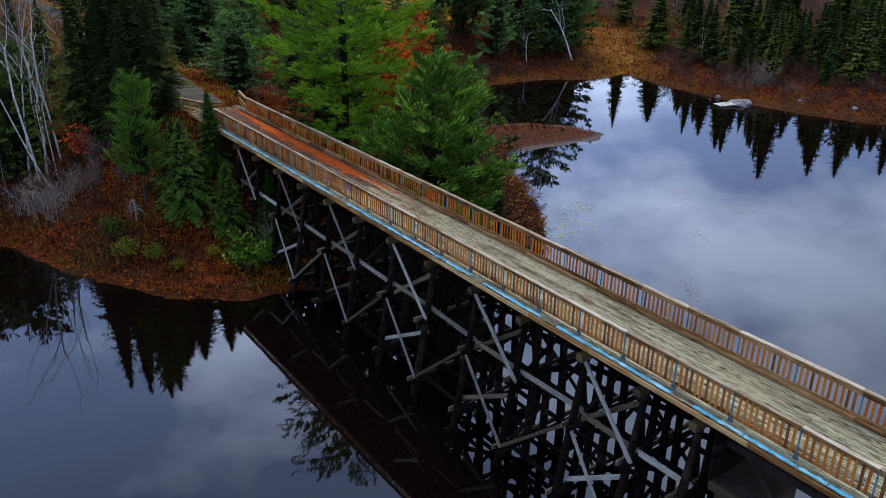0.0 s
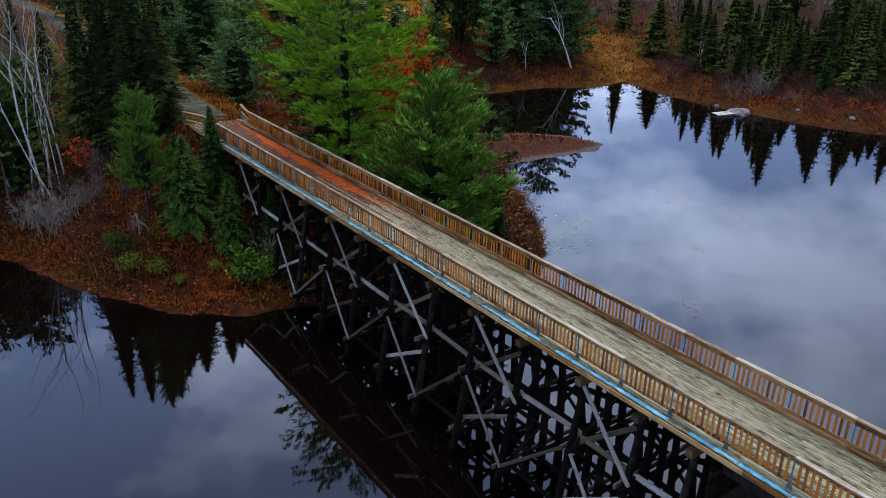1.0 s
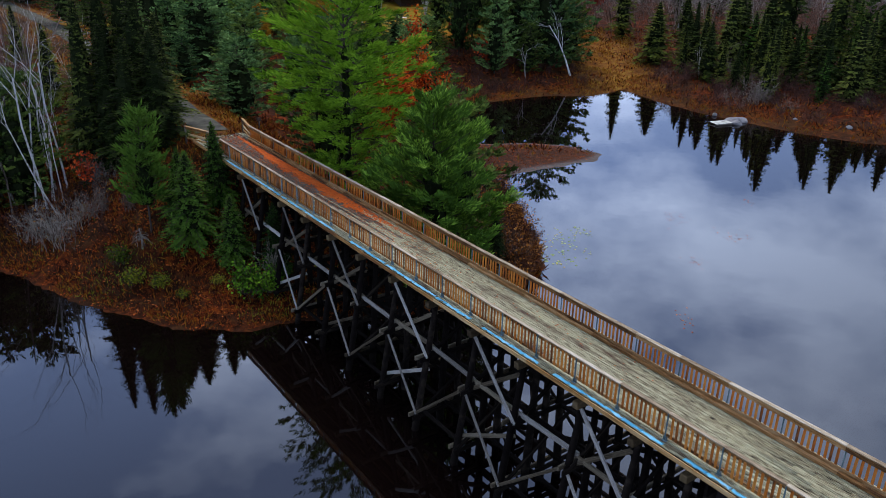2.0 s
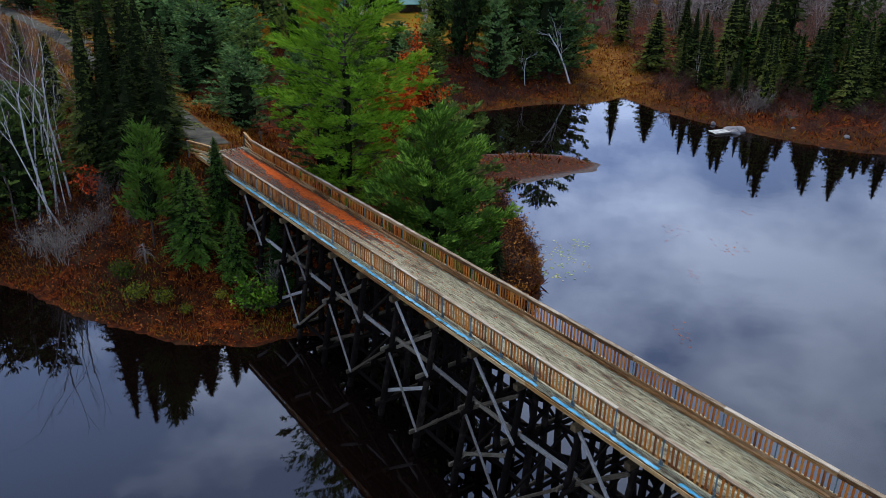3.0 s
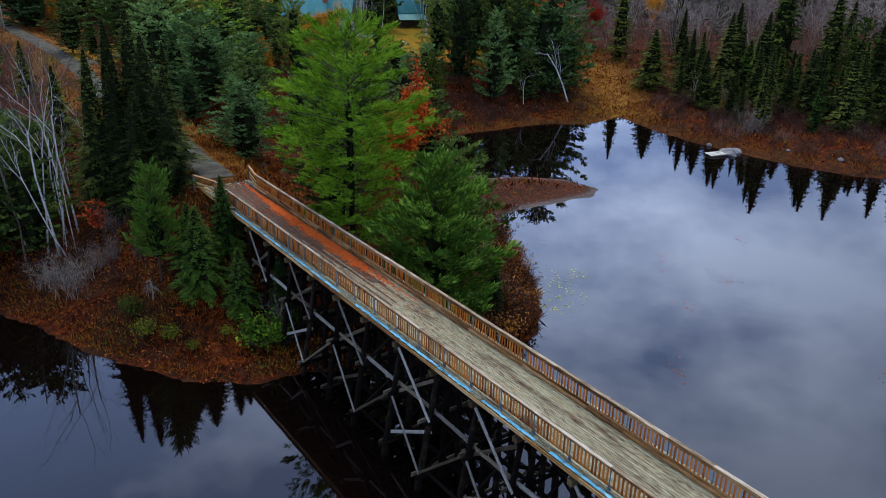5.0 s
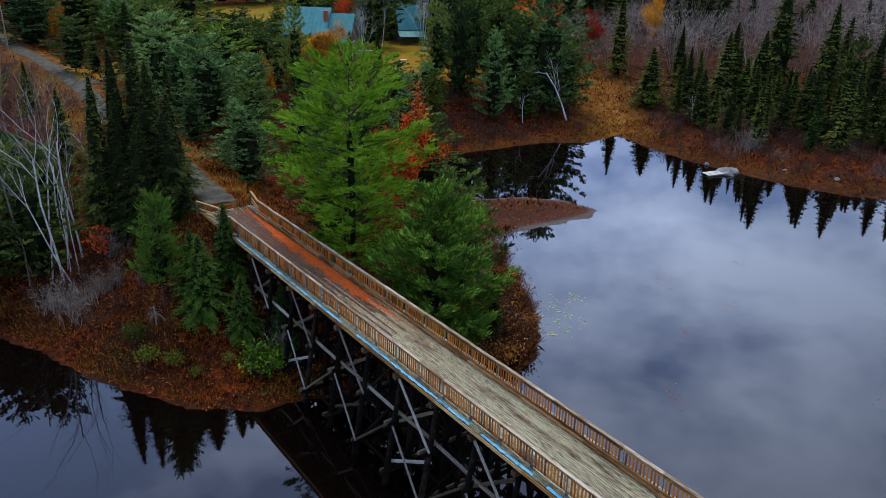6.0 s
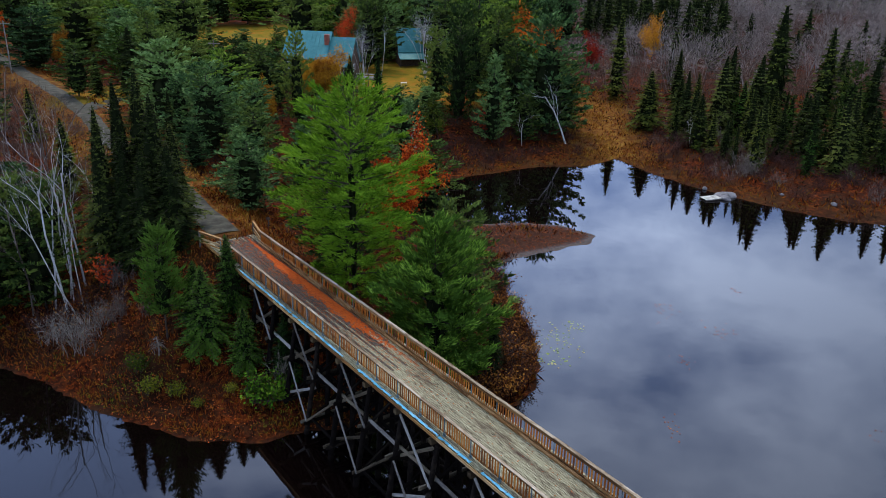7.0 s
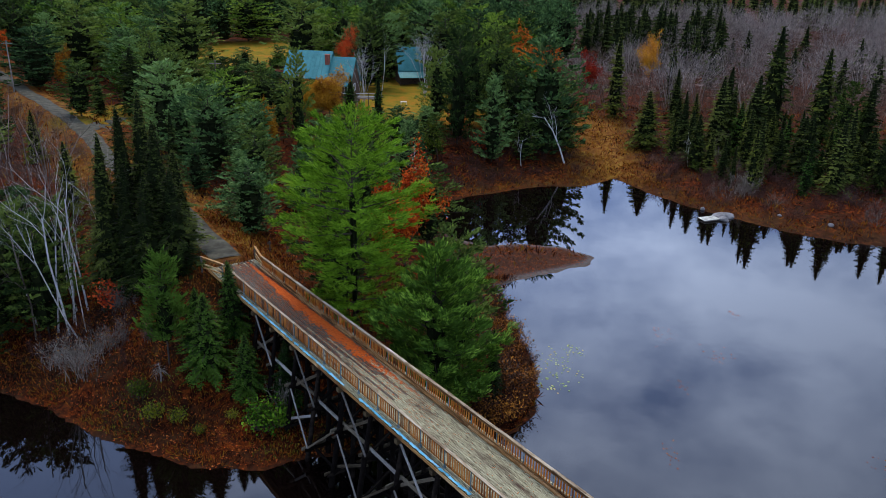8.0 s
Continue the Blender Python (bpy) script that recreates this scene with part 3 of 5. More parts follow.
for side, out in ((0.0, -1), (WIDTH, 1)):
    for k in range(-9, 28):
        s = k * SPACE
        piece("post", M_POSTM, (s, side + out * 0.06, DECK), (1, -out, 1))
        if k == 27:
            continue
        mid = s + SPACE / 2
        wob = rng.normal(0, 0.008, 6)
        piece("rail_board", CAP_BOARD, (mid, side + out * 0.0 + wob[0], DECK + 1.235 + wob[1] * 0.6), (SPACE - 0.006, 0.19, 0.04), (0.05 * out, 0, 0))
        piece("rail_board", M_RAILB, (mid, side - out * 0.035, DECK + 1.10), (SPACE - 0.01, 0.04, 0.2), (0, 0, 0))
        piece("rail_board", M_RAILB, (mid, side - out * 0.035, DECK + 0.20), (SPACE - 0.01, 0.045, 0.14), (0, 0, 0))
        if out > 0:
            piece("rail_board", M_RAILB, (mid, side - 0.16, DECK + 0.09), (SPACE - 0.01, 0.16, 0.13), (0, 0, 0))
        for j in range(10):
            b = s + (j + 1) * SPACE / 11 + rng.normal(0, 0.008)
            row = (b, side + out * 0.0, DECK + 0.62, 0.095, 0.035, 0.94)
            if (out < 0 and 2 <= b < 36) or (out > 0 and 4 <= b < 34):
                piece("baluster", M_BAL, row[:3], row[3:], (0, rng.normal(0, 0.012), rng.normal(0, 0.05)))
            else:
                far_bal.append(row)
v, f = box_arrays(far_bal)
part_of("balustrade", mesh_from("balustrade", v, f, material("orange_stained_slats", SLAT_TONES, scale=1.2, rough=0.8, island=0.6)), bridge, None, "orange-brown wooden slats", "stuff")
# flared end rails at the bank
for side, out in ((0.0, -1), (WIDTH, 1)):
    a = (-9 * SPACE, side, DECK)
    b = (-9 * SPACE - 3.0, side + out * (0.9 if out < 0 else 0.6), DECK)
    for z, h, w in ((1.235, 0.045, 0.19), (1.10, 0.2, 0.04), (0.55, 0.16, 0.04), (0.2, 0.14, 0.045)):
        beam("end_rail", (a[0], a[1], DECK + z), (b[0], b[1], DECK + z - (0.06 if out < 0 else 0.02)), w, h, M_RAIL, bridge)
    beam("end_post", (b[0], b[1], DECK - 0.6), (b[0], b[1], DECK + 1.2), 0.15, 0.15, M_WOOD, bridge)

# torn light blue membrane along the camera side's deck edge
for k in range(-24, 70):
    s = k + 0.0
    gap = rng.uniform(-0.02, 0.05) if rng.uniform() < 0.8 else rng.uniform(0.1, 0.4)
    if s < -17 or (s < 30 and rng.uniform() < 0.05):
        continue
    n = 7
    v = []
    for i in range(n):
        u = s + gap + (1.0 - gap) * i / (n - 1)
        v += [(u, -0.27 + rng.normal(0, 0.02), DECK + 0.012 + rng.uniform(0, 0.012)), (u, -0.35 + rng.normal(0, 0.012), DECK + 0.018 + rng.uniform(0, 0.018)),
              (u, -0.43 + rng.normal(0, 0.035), DECK + 0.006 + rng.uniform(0, 0.03))]
    f = [(3 * i + j, 3 * i + j + 3, 3 * i + j + 4, 3 * i + j + 1) for i in range(n - 1) for j in range(2)]
    me = mesh_from("membrane", v, f, M_BLUE)
    ob = part_of("membrane", me, bridge)
    so = ob.modifiers.new("thick", "SOLIDIFY")
    so.thickness = 0.008

# bents: battered and upright piles, cap, girts and crossed braces
def under(s, o):
    p = BR @ Vector((s, o, 0))
    return float(height(p.x, p.y))


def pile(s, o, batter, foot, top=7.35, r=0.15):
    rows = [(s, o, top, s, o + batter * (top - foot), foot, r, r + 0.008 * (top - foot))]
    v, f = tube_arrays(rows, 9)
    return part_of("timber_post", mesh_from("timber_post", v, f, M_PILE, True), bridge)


def plank(name, a, b, mat, wide=0.09, high=0.24):
    m, length = beam_matrix(a, b)
    ob = part_of(name, M_PLANKS[mat.name], bridge, m @ Matrix.Diagonal((length, wide, high, 1)))
    return ob


M_BRACE = material("silvery_split_timber", [(0.25, (0.09, 0.075, 0.06)), (0.5, (0.27, 0.245, 0.21)), (0.8, (0.48, 0.45, 0.40))], scale=2.2, rough=0.9, bump=0.6, bump_scale=9, per_object=0.4, stretch=(1.0, 6, 6), detail=8.0)
M_BRACE_BROWN = material("brown_brace_timber", [(0.25, (0.03, 0.021, 0.012)), (0.5, (0.105, 0.08, 0.05)), (0.8, (0.23, 0.19, 0.13))], scale=2.2, rough=0.9, bump=0.6, bump_scale=9, per_object=0.4, stretch=(1.0, 6, 6), detail=8.0)
M_PLANKS = {m.name: block_mesh("brace", m, 0.03) for m in (M_PILE, M_BRACE, M_BRACE_BROWN)}
BENTS = [-18.6, -14.9, -11.2, -7.45, -3.72, 0.0, 3.72, 7.48, 11.25, 14.96, 18.55, 22.4, 25.5, 28.1]
OFF = (0.2, 1.05, 1.86, 2.67, 3.52)
OUT = 0.17
MID, LOW = 4.45, 1.0
near, far = lambda z: 0.2 - OUT * (7.35 - z), lambda z: 3.52 + OUT * (7.35 - z)
for i, s in enumerate(BENTS):
    g = under(s, 1.8)
    foot = min(-1.8, g - 1.0) if g < 0.5 else g - 1.2
    for j, o in enumerate(OFF):
        pile(s + rng.normal(0, 0.03), o, (-OUT, -0.05, 0.0, 0.05, OUT)[j], min(foot, under(s, o + (-1.5, 0, 0, 0, 1.5)[j]) - 0.8), top=7.5, r=0.15 + rng.uniform(-0.01, 0.02))
    beam("cap", (s, -0.36, 7.66), (s, WIDTH + 0.3, 7.66), 0.34, 0.34, M_BENT_CAP, bridge)
    for top, bottom in ((7.25, MID), (MID, LOW)):
        if bottom < g - 0.5:
            continue
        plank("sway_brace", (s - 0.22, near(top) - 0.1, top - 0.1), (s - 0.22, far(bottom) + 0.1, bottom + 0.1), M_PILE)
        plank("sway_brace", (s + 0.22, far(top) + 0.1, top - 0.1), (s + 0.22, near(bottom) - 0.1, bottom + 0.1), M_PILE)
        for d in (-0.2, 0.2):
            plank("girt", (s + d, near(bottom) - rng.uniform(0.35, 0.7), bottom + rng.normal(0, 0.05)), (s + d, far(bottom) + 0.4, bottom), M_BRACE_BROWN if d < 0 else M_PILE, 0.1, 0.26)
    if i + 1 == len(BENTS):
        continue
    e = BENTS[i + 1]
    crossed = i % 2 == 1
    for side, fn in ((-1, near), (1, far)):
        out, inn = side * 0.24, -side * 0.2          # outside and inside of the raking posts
        # far-side braces take the near-black colour in place of shade
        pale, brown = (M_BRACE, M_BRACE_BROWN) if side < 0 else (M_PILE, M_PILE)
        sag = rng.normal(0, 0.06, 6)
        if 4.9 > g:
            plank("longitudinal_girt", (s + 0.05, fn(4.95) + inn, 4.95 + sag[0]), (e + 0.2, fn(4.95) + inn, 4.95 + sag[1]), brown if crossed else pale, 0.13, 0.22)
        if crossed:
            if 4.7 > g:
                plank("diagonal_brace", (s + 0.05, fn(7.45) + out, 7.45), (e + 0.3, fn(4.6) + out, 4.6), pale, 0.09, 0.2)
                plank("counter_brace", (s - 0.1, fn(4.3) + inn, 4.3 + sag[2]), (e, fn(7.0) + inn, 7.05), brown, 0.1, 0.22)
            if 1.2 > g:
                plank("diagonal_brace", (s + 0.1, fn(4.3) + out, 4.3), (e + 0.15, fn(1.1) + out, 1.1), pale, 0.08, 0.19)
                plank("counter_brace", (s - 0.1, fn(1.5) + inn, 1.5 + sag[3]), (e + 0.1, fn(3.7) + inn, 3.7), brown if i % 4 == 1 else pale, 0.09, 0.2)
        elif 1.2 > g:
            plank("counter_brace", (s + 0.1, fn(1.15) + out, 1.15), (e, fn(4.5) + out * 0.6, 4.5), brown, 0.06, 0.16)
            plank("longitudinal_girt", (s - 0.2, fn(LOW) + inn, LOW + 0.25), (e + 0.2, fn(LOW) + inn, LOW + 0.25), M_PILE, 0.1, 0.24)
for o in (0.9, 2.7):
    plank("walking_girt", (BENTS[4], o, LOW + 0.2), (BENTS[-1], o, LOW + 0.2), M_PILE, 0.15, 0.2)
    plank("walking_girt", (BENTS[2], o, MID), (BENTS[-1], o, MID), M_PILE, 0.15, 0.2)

# concrete piers and the riveted steel span
for s in (29.75, 52.5, 69.0):
    bm = bmesh.new()
    box(bm, s, WIDTH / 2, 1.4, 1.5, 3.2, 8.4, None, 0.12)
    box(bm, s, WIDTH / 2, 5.45, 1.8, 3.7, 0.4, None, 0.06)
    part("pier", bm, M_CONCRETE, bridge, "stained concrete pier")
for o in (0.35, WIDTH - 0.35):
    for z, h in ((7.45, 0.3), (5.8, 0.3)):
        beam("chord", (29.2, o, z), (69.5, o, z), 0.3, h, M_STEEL, bridge, "dark riveted steel chord")
    for k in range(26):
        s = 29.9 + k * 1.5
        beam("lattice_bar", (s, o, 5.9 if k % 2 else 7.4), (s + 1.5, o, 7.4 if k % 2 else 5.9), 0.1, 0.1, M_STEEL, bridge)
# added wall of dark planks, standing in for the black shade below the deck
for k in range(7):
    beam("bulkhead_plank", (28.85, 0.05, 5.75 + 0.31 * k), (28.85, WIDTH - 0.05, 5.75 + 0.31 * k), 0.14, 0.3, M_PILE, bridge)
for k in range(20):
    beam("cross_bar", (31.5 + 2 * k, 0.3, 5.8), (33.5 + 2 * k if k < 19 else 69.4, WIDTH - 0.3, 5.8), 0.08, 0.08, M_STEEL, bridge)

# a drift of orange needles along the far side of the deck, thinning out over the water
rows = np.arange(-24.5, 5.0, 0.16)
across = np.linspace(0, 1, 13)
v = []
for s in rows:
    full = float(ease(-25, -12, s) * ease(5.5, -4, s))
    hi = 3.40 - 0.12 * (1 - full) + rng.normal(0, 0.02)
    lo = hi - 0.16 - 0.92 * full - 0.10 * math.sin(s * 1.9) * full - 0.07 * math.sin(s * 4.7 + 1) * full + rng.normal(0, 0.05)
    for q in across:
        v.append((s + rng.normal(0, 0.03), lo + (hi - lo) * q + rng.normal(0, 0.015), DECK - 0.004 + 0.03 * math.sin(math.pi * q) ** 0.5 * (0.4 + 0.6 * full) + rng.normal(0, 0.003)))
m = len(across)
f = [(i * m + j, (i + 1) * m + j, (i + 1) * m + j + 1, i * m + j + 1) for i in range(len(rows) - 1) for j in range(m - 1)
     if rng.uniform() < min(1.0, 0.45 + 1.8 * across[j]) * (0.35 + 0.65 * float(ease(5.0, -6.0, rows[i])))]
drift = tagged(new("needle_drift", mesh_from("needle_drift", v, f, M_DRIFT, True)), "long drift of fallen orange needles on the bridge deck", "leaves", kind="stuff")
drift.matrix_world = BR
k = 7000
u = rng.uniform(-24, 24, k)
o = np.clip(2.4 + rng.normal(0, 0.75, k), 0.2, 3.4)
keep = rng.uniform(size=k) < np.clip(0.9 - (u + 4) / 18, 0.05, 1)
u, o = u[keep], o[keep]
base = np.stack([u, o, np.full(len(u), DECK + 0.012)], 1)
way = np.stack([rng.normal(size=len(u)), rng.normal(size=len(u)), rng.normal(0, 0.12, len(u))], 1)
v, f = kites(base, way, 0.11, 0.08, rng)
v[:, 2] = np.maximum(v[:, 2], DECK + 0.006 + 0.02 * rng.uniform(size=len(v)))
litter_ob = tagged(new("fallen_leaves", mesh_from("fallen_leaves", v, f, M_LITTER)), "scattered fallen leaves on the bridge deck", "leaves", kind="stuff")
litter_ob.matrix_world = BR


# ---- trees: builders of templates ----
def conifer(seed, h, r, kind, detail=1.0, bare=0.12, tuft=12, slim=0.30, gap=0.0, core=0.5, cone=0.0, full=2.8):
    """Arrays of trunk and crown for a pine, spruce or fir of height h and crown radius r."""
    g = np.random.default_rng(seed)
    wood = []
    lean = g.normal(0, 0.012, 2) * h
    n = 7
    zs = np.linspace(0, h * 0.98, n)
    at = lambda z: np.array([lean[0] * (z / h) ** 2, lean[1] * (z / h) ** 2, z])
    rad = lambda z: 0.0105 * h * (1 - z / h) ** 0.85 + 0.012
    for a, b in zip(zs[:-1], zs[1:]):
        wood.append((*at(a - (0.5 if a == 0 else 0)), *at(b), rad(a), rad(b)))
    base, way, size = [], [], []
    rings = []
    pine = kind == "pine"
    step = (gap if gap else 0.055 / math.sqrt(detail) if pine else 0.027 / math.sqrt(detail)) * h
    z = bare * h
    while z < h * 0.985:
        k = z / h
        if pine:
            t = min(1, max(0, (k - bare) / (1 - bare)))
            dome = (1 - t ** full) ** 0.68 * (0.66 + 0.34 * min(1, 3.0 * t))
            tip = (1 - t) ** 0.72 * (0.78 + 0.22 * min(1, 5 * t))
            prof = max(dome * (1 - cone) + tip * cone, 0.06)
            count = int(g.integers(4, 8))
        else:
            prof = (1 - k) ** 0.82 * (0.55 + 0.45 * min(1, (k - bare) * 6 + 0.3)) + 0.02
            count = int(6 + 3 * g.uniform())
        rings.append((z, r * prof))
        turn = g.uniform(0, 6.28)
        for j in range(count):
            a = turn + j * 2 * math.pi / count + g.normal(0, 0.25)
            length = r * prof * (g.uniform(0.5, 1.25) if pine else g.uniform(0.5, 1.22))
            rise = (0.10 + 0.20 * k + 0.40 * k ** 5 + 0.22 * cone + g.normal(0, 0.09)) if pine else (-0.28 + 0.55 * k + g.normal(0, 0.07))
            d = np.array([math.cos(a), math.sin(a), rise])
            p0 = at(min(z + (g.normal(0, 0.3) * step if pine else 0), h * 0.985))
            p1 = p0 + d * length
            wood.append((*p0, *(p0 + d * length * 0.9), 0.012 * length + 0.012, 0.008))
            if pine:
                # flat plumes: side twigs along the outer limb, each a brush of needles swept forward
                fine = min(detail, 1.4)
                m = max(3, int(length * 3.4 * fine) + 1)
                side = np.array([-math.sin(a), math.cos(a), 0.0])
                for q in range(m):
                    u = 0.16 + 0.84 * (q + g.uniform()) / m
                    reach = 0.36 * length * (0.25 + 1.1 * u * (1 - u) * 2) * g.uniform(0.2, 1.0) * (1 if g.uniform() < 0.5 else -1)
                    c = p0 + (p1 - p0) * u + side * reach + d * abs(reach) * 0.45
                    c[2] += 0.06 * length * u ** 2 + g.normal(0.0, 0.10 + 0.025 * length)
                    n_t = max(4, int(tuft * fine))
                    run = g.uniform(-0.5, 0.5, (n_t, 1))
                    twig = d * 0.8 + side * np.sign(reach) * 0.7
                    w = twig * 0.9 + g.normal(size=(n_t, 3)) * np.array([0.42, 0.42, 0.22]) + np.array([0, 0, 0.28 + 0.25 * cone])
                    base.append(c + twig * run * 0.75 + g.normal(0, 0.10, (n_t, 3)) * np.array([1, 1, 0.55]))
                    way.append(w)
                    size.append(np.full(n_t, 0.46 if detail >= 1 else 0.46 / detail ** 0.4) * g.uniform(0.7, 1.3, n_t))
            else:
                m = max(4, int(length * 9 * detail) + 3)
                u = np.sort(g.uniform(0.06, 1, m))
                c = p0 + (p1 - p0) * u[:, None]
                c[:, 2] -= 0.10 * length * u ** 2
                sway = np.where(np.arange(m) % 2, 1, -1)[:, None] * np.array([[-math.sin(a), math.cos(a), 0]])
                w = d[None] * 0.8 + sway * g.uniform(0.3, 1.0, (m, 1)) + g.normal(0, 0.22, (m, 3)) + np.array([0, 0, -0.15])
                base.append(c + g.normal(0, 0.03, (m, 3)))
                way.append(w)
                size.append(np.minimum(0.8, 0.12 + 0.42 * length * (1.15 - u)) * g.uniform(0.8, 1.2, m) / (detail ** 0.35 if detail < 1 else detail ** 0.6))
        z += step * g.uniform(0.75, 1.25) * (1.0 if pine else (1.15 - 0.45 * k))
    top = at(h * 0.97)
    t = 10
    base.append(np.repeat(top[None], t, 0) - np.array([0, 0, 1]) * g.uniform(0, 0.06 * h, (t, 1)))
    way.append(g.normal(0, 0.3 if pine else 0.16, (t, 3)) + np.array([0, 0, 1.0]))
    size.append(np.full(t, 0.4))
    base, way, size = np.concatenate(base), np.concatenate(way), np.concatenate(size)
    axis = np.stack([lean[0] * (base[:, 2] / h) ** 2, lean[1] * (base[:, 2] / h) ** 2, base[:, 2]], 1)
    out = base - axis
    out /= np.maximum(np.linalg.norm(out, axis=1, keepdims=True), 0.05)
    face = out * 0.75 + np.array([0, 0, 0.75 if pine else 0.6])
    crown = kites(base, way, size, size * (slim if pine else 0.36), g, face, 0.22)
    # shade put in as colour: broken rings of small near-black faces inside the sprays
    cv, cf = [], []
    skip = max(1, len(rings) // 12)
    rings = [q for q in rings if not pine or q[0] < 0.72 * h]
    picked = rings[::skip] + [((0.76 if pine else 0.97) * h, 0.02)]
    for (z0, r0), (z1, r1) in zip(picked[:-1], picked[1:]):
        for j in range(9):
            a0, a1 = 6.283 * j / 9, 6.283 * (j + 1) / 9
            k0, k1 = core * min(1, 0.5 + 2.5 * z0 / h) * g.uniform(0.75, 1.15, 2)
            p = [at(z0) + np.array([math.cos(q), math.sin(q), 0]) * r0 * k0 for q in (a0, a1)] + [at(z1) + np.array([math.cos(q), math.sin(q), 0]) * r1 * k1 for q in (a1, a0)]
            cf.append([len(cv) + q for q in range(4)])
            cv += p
    return tube_arrays(wood, 5 if detail >= 1 else 4 if detail > 0.3 else 3), crown, (np.array(cv), np.array(cf))


def branching(seed, h, spread, levels=4, first=0.3, stems=1, thick=0.016, twigs=3):
    """Tapered limb segments of a leafless tree, and the points where leaves would sit."""
    g = np.random.default_rng(seed)
    segs, tips = [], []

    def grow(p, d, length, r, level):
        n = 3 if level < 2 else 2
        for i in range(n):
            d = d + g.normal(0, 0.10 + 0.03 * level, 3)
            d[2] += 0.05
            d /= np.linalg.norm(d)
            q = p + d * length / n
            r2 = r * (0.82 if level < 2 else 0.72)
            segs.append((*p, *q, r, r2))
            if level < levels and (level > 0 or i >= n * first):
                for _ in range(twigs if level else twigs + 1):
                    if g.uniform() < 0.72:
                        s = g.normal(size=3)
                        s -= d * (s @ d)
                        s /= np.linalg.norm(s)
                        w = d * g.uniform(0.6, 1.0) + s * spread * g.uniform(0.6, 1.2)
                        grow(p + (q - p) * g.uniform(0.2, 1.0), w / np.linalg.norm(w), length * g.uniform(0.38, 0.62), r2 * 0.5, level + 1)
            p, r = q, r2
        tips.append(p)

    for k in range(stems):
        a = 6.28 * k / max(stems, 1) + g.uniform(0, 1)
        tilt = (0.10 if stems == 1 else 0.05 + 0.14 * g.uniform())
        d = np.array([math.cos(a) * tilt, math.sin(a) * tilt, 1.0])
        grow(np.array([math.cos(a), math.sin(a), 0.0]) * (0.0 if stems == 1 else 0.12) - np.array([0, 0, 0.4]), d / np.linalg.norm(d), h * g.uniform(0.86, 1.0), h * thick / (1 if stems == 1 else 1.35), 0)
    return np.array(segs), np.array(tips)


def shrub(seed, h, r, stems=60):
    """Thin arching stems of a leafless bush."""
    g = np.random.default_rng(seed)
    segs, base, way = [], [], []
    for k in range(stems):
        a, lean = g.uniform(0, 6.28), g.uniform(0.05, 1.0)
        p = np.array([g.normal(0, r * 0.25), g.normal(0, r * 0.25), -0.1])
        d = np.array([math.cos(a) * lean * r / h, math.sin(a) * lean * r / h, 1.0])
        length = h * g.uniform(0.5, 1.05)
        rad = 0.02
        for i in range(4):
            q = p + d / np.linalg.norm(d) * length / 4
            segs.append((*p, *q, rad, rad * 0.7))
            for _ in range(6 if i else 2):
                base.append(p + (q - p) * g.uniform())
                way.append(d / np.linalg.norm(d) + g.normal(0, 0.6, 3))
            p, rad = q, rad * 0.7
            d = d + g.normal(0, 0.18, 3)
    base = np.array(base)
    return np.array(segs), kites(base, np.array(way), h * 0.2 * g.uniform(0.6, 1.4, len(base)), 0.024, g)


def foliage(seed, tips, per, spread, size):
    g = np.random.default_rng(seed)
    base = np.repeat(tips, per, 0) + g.normal(0, spread, (len(tips) * per, 3))
    mid = tips.mean(0) - np.array([0, 0, 1.0])
    out = base - mid
    out /= np.maximum(np.linalg.norm(out, axis=1, keepdims=True), 0.05)
    return kites(base, g.normal(size=base.shape), size * g.uniform(0.7, 1.3, len(base)), size * 0.75, g, out * 0.7 + np.array([0, 0, 0.6]))


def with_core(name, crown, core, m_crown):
    """A crown mesh whose added inner faces carry the near-black shade colour."""
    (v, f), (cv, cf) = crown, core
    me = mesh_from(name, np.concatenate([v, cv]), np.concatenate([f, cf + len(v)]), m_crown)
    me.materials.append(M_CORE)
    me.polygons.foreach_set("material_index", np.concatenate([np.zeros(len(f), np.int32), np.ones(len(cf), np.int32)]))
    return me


def tree_thing(name, wood, crown, m_wood, m_crown, label, category, core=None):
    """The first tree of a template: an Empty at its base with trunk and crown."""
    ob = tagged(new(name), label, category)
    part_of("trunk", mesh_from("trunk", *wood, m_wood, True), ob)
    if crown is not None:
        part_of("crown", with_core("crown", crown, core, m_crown) if core else mesh_from("crown", *crown, m_crown), ob)
    return ob


# ---- templates ----
def template(name, kind, seed, h, r, mat, label, category, detail=0.5, bare=0.12, tuft=12, slim=0.3, gap=0.0, core=0.5, cone=0.0, full=2.8):
    wood, crown, core = conifer(seed, h, r, kind, detail, bare, tuft, slim, gap, core, cone, full)
    ob = tree_thing(name, wood, crown, M_BARK, mat, label, category, core)
    USED[ob.name] = False
    HEIGHT[ob.name], RADIUS[ob.name] = h, r
    return ob


def bare_template(name, seed, h, spread, mat, label, category, stems=1, levels=4, leaves=None, per=0, size=0.3, thick=0.016, twigs=3, first=0.3, loose=0.35):
    segs, tips = branching(seed, h, spread, levels, first, stems, thick, twigs)
    crown = foliage(seed, tips, per, loose, size) if leaves else None
    ob = tree_thing(name, tube_arrays(segs, 3), crown, mat, leaves, label, category)
    USED[ob.name] = False
    HEIGHT[ob.name] = float(segs[:, 5].max())
    return ob


